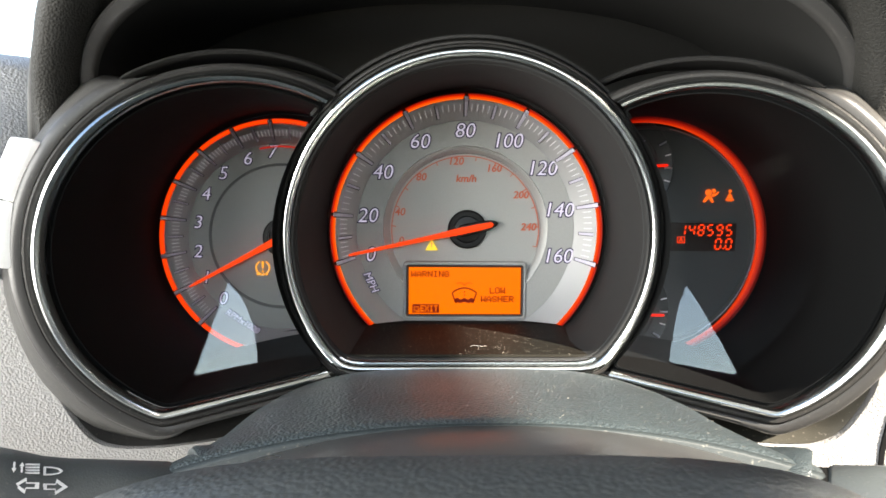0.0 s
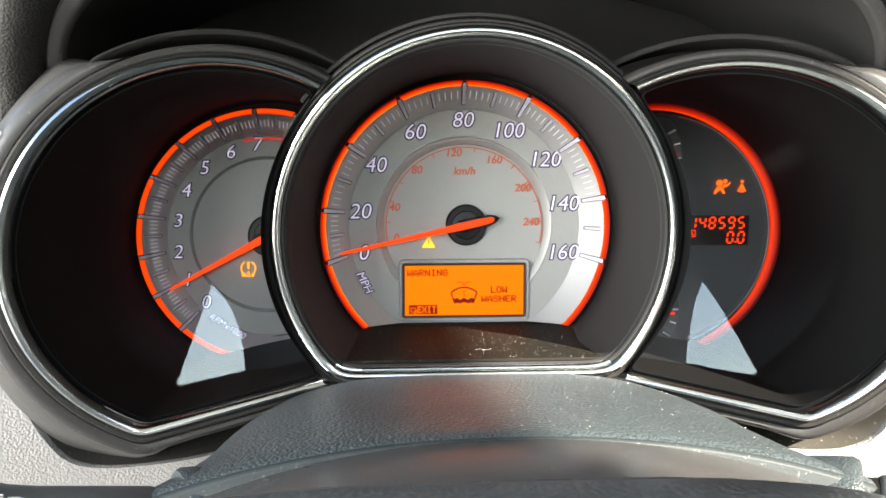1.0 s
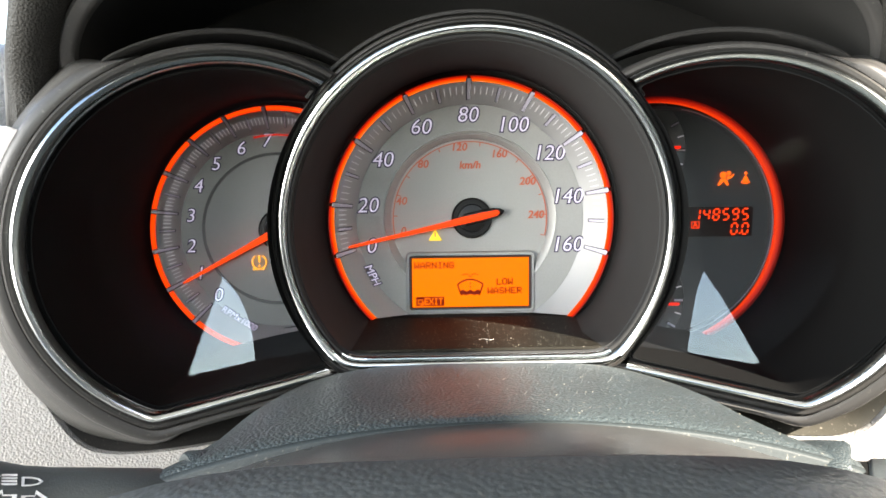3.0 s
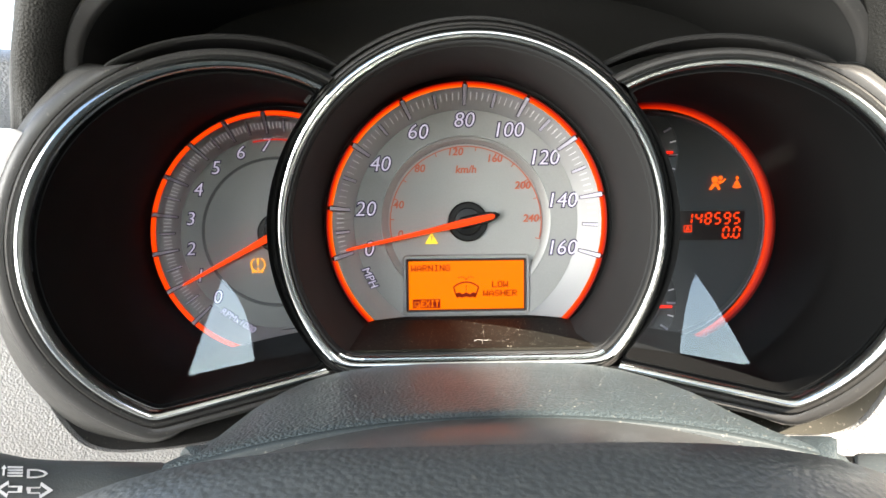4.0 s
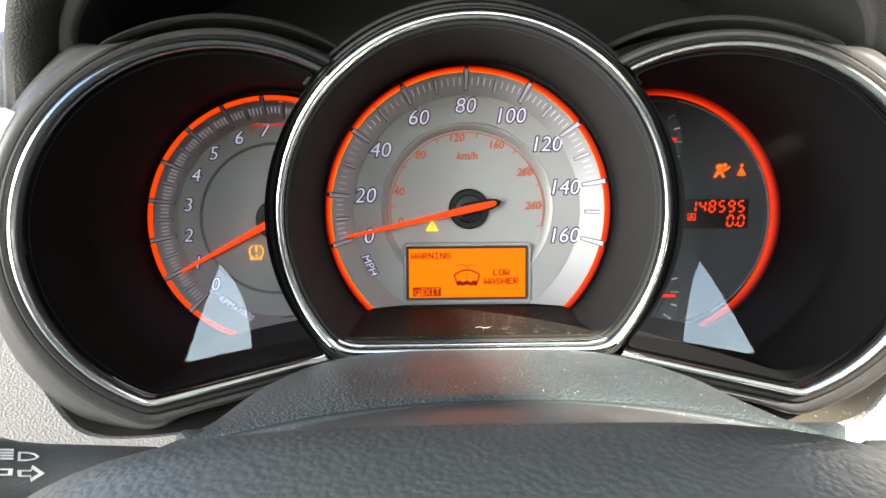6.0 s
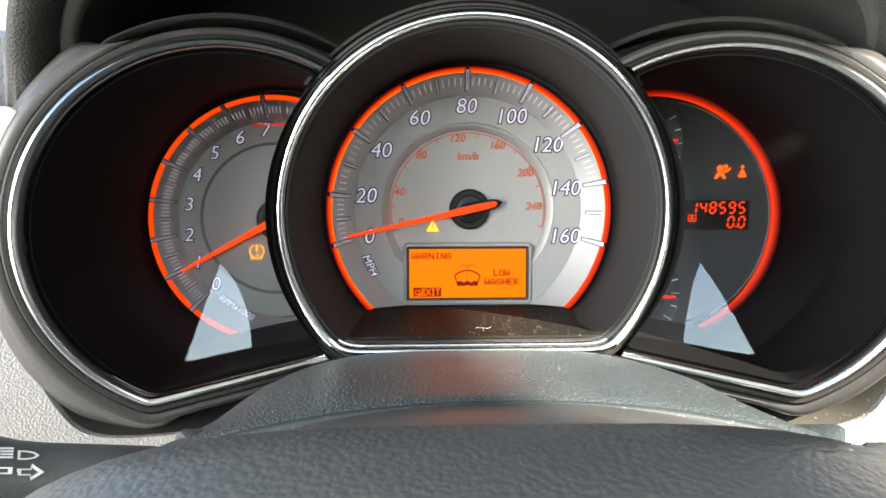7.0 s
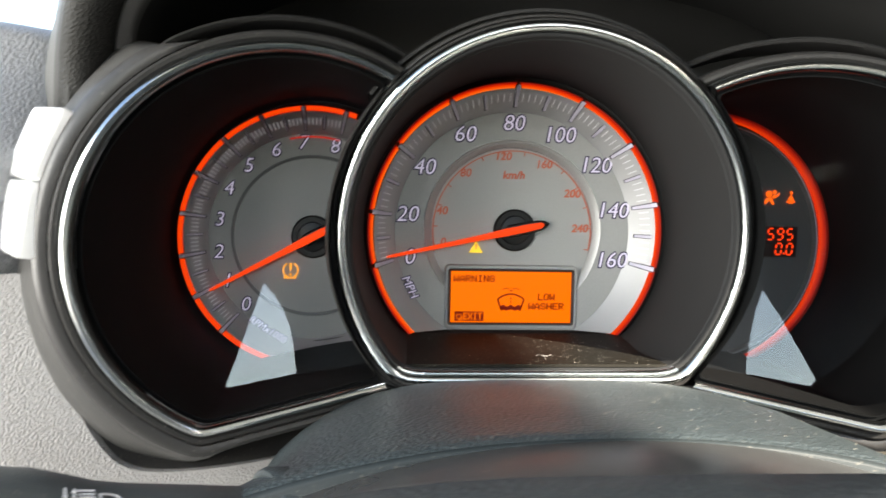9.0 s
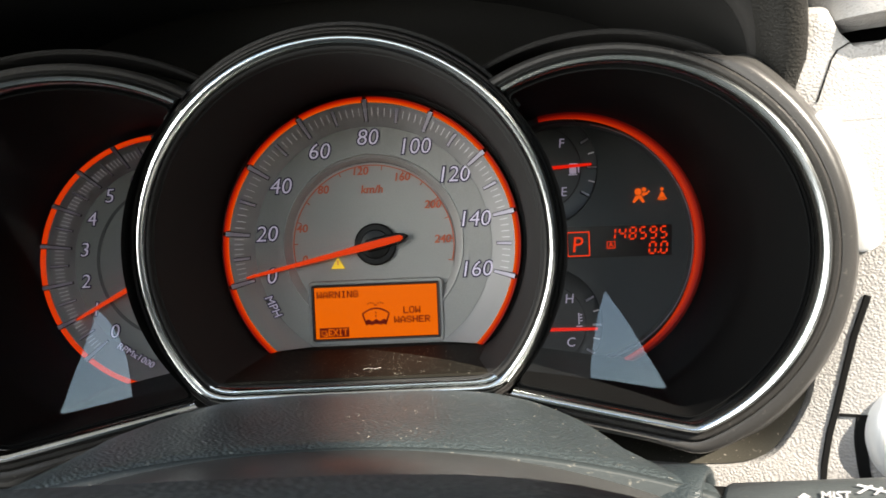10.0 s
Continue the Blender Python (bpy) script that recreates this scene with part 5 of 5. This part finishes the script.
print_on(right_stalk, 1, 0.0235, 58, [lettering("MIST", 0.0027, (0, 0, 0))], 0.0091, name="word")
print_on(right_stalk, 1, 0.0181, 56, [[(0.0, 0.0011), (0.0013, 0.0), (0.0005, 0.0), (0.0005, -0.0010), (-0.0005, -0.0010), (-0.0005, 0.0), (-0.0013, 0.0)]], 0.0090)
print_on(right_stalk, 1, 0.0296, 66, [[(-0.0030, -0.0010), (-0.0026, -0.0012), (0.0, 0.0010), (-0.0004, 0.0012)], [(-0.0030, 0.0012), (-0.0026, 0.0016), (0.0028, -0.0008), (0.0024, -0.0012)], [(0.0, -0.0016), (0.0004, -0.0016), (0.0018, 0.0004), (0.0014, 0.0006)]], 0.0094)

# ---- cabin ----
# Unseen car shell, added to close the space and shape the light.
def slab(name, size, at, mat, label, cat):
    ob = part(name, box(name, size, 0.004), mat)
    ob.location = at
    return tagged(ob, label, cat, kind="structure")


# Roof out of view; its right edge is placed to limit the sun.
slab("ceiling", (1.290, 2.3, 0.04), (0.2250, -0.75, 0.74), M_ROOF, "unseen pale cloth headliner, cut to bound the sun on the dash", "ceiling")
slab("floor", (1.6, 2.6, 0.04), (0.28, -0.6, -0.80), M_CABIN, "dark carpeted car floor", "floor")
slab("wall_back", (1.6, 0.04, 0.95), (0.28, -1.92, -0.32), M_CABIN, "dark rear seat wall of the cabin", "wall")
# Side wall out of view; its height is set to dim the right.
slab("wall_right", (0.04, 2.4, 1.42), (0.95, -0.68, -0.090), M_CABIN, "unseen dark side panel, raised to hold back light from the right", "wall")
slab("firewall", (1.6, 0.04, 0.85), (0.28, 0.55, -0.38), M_CABIN, "dark bulkhead behind the dashboard", "wall")
slab("pillar_b_left", (0.08, 0.14, 1.50), (-0.50, -0.93, -0.05), M_CABIN, "dark door pillar beside the driver's seat", "pillar")
# Added out of view: its front edge sets where the sun patch begins.
slab("sun_block_right", (0.06, 0.82, 1.72), (0.95, -1.660, 0.05), M_CABIN, "unseen dark block added to keep the sun off the cluster", "pillar")
slab("pillar_a", (0.06, 0.10, 0.70), (-0.52, 0.28, 0.40), M_CABIN, "dark windscreen pillar", "pillar")
slab("sill_left", (0.06, 1.2, 0.12), (-0.50, -0.15, -0.76), M_CABIN, "dark door sill", "sill")
slab("door_back_left", (0.06, 0.9, 0.85), (-0.50, -1.48, -0.38), M_CABIN, "dark rear door panel", "wall")
slab("dash_top", (1.5, 0.50, 0.03), (0.28, 0.27, 0.030), M_PAD, "dark grained dashboard top", "dashboard")
g = part("ground", mesh_of("ground", [(-300, -300, -1.2), (300, -300, -1.2), (300, 300, -1.2), (-300, 300, -1.2)], [(0, 1, 2, 3)]), M_GROUND)
tagged(g, "pale sunlit paving outside the car", "ground", kind="structure")


# ---- dust ----
def flakes(name, label, spots, tone, seed, thread=0):
    """Loose dust: tiny crumpled flakes lying on a surface, and a few short fibres."""
    rng = random.Random(seed)
    verts, faces = [], []
    for (x, y, z), size in spots:
        n, a0 = rng.randint(4, 6), rng.uniform(0, 6.28)
        base = len(verts)
        for k in range(n):
            a = a0 + 2 * math.pi * k / n
            r = size * rng.uniform(0.5, 1.2)
            verts.append((x + r * math.cos(a), y + r * math.sin(a), z + rng.uniform(0.0, 0.5) * size))
        verts.append((x, y, z + size * 0.7))
        faces += [(base + k, base + (k + 1) % n, base + n) for k in range(n)]
    ob = part(name, mesh_of(name, verts, faces), tone)
    return tagged(ob, label, "dust", kind="stuff")


def fibre(pts, wide, tone, label):
    """A fine hair lying on a surface."""
    rows = [[(p[0] + wide * math.cos(b), p[1], p[2] + wide * math.sin(b) + wide) for b in [2 * math.pi * k / 5 for k in range(5)]] for p in pts]
    return tagged(part("fibre", loft("fibre", rows, ends=True), tone), label, "dust")


M_DUST = material("pale_dust", (0.40, 0.37, 0.31), 0.9)
M_FIBRE = material("pale_fibre", (0.6, 0.58, 0.52), 0.8)
rng = random.Random(5)
spots = []
for k in range(260):
    y = -0.062 + 0.058 * rng.random() ** 1.2
    spots.append(((XC + 0.0037 + rng.gauss(0.006, 0.018), y, -0.0379), rng.choice((0.00008, 0.0001, 0.00014, 0.0002))))
flakes("dust", "beige dust specks on the floor of the middle dial's bowl", [p for p in spots if abs(p[0][0]) < 0.042], M_DUST, 1)
fibre([(-0.0022 + 0.0007 * k, -0.050 + 0.0006 * math.sin(k * 0.9), -0.0378 + 0.0003 * abs(math.sin(k * 0.55))) for k in range(9)], 0.00004, M_FIBRE, "pale curled fibre lying under the middle dial")
fibre([(0.0004 + 0.0002 * math.sin(k * 0.8), -0.0495 - 0.0011 * k, -0.0378) for k in range(7)], 0.00004, M_FIBRE, "short pale fibre lying under the middle dial")


def cover_height(x, y):
    for (y0, t0, d0, p0, h0), (y1, t1, d1, p1, h1) in zip(COVER, COVER[1:]):
        if y1 <= y <= y0:
            f = (y - y0) / (y1 - y0)
            u = abs(x - XC) / (h0 + f * (h1 - h0))
            return t0 + f * (t1 - t0) - (d0 + f * (d1 - d0)) * u ** (p0 + f * (p1 - p0))
    return -0.05


spots = []
for k in range(300):
    x, y = XC + rng.gauss(0.015, 0.035), rng.uniform(-0.147, -0.073)
    if abs(x - XC) < 0.080:
        spots.append(((x, y, cover_height(x, y) + 0.00003), rng.choice((0.00009, 0.00012, 0.00015, 0.0002))))
flakes("dust", "pale dust specks on the grained column cover", spots, M_DUST, 2)
spots = []
for k in range(60):
    x = rng.uniform(0.05, 0.10) * rng.choice((-1, 1))
    spots.append(((XC + x, rng.uniform(-0.075, -0.052), -0.0462 - 0.1755 * (abs(x) - 0.0484) + 0.0030), rng.choice((0.0001, 0.00014, 0.0002))))
flakes("dust", "pale dust specks along the lower edge of the side openings", spots, M_DUST, 3)

hair = [(-0.1262 + 0.0078 * (k / 11) ** 1.3, -0.0400 - 0.0105 * (k / 11)) for k in range(12)]
fibre([(x, -0.046 - 0.28 * (z + 0.048) - 0.0001, z) for x, z in hair], 0.00005, M_FIBRE, "pale hair lying on the rev counter's cover lens")
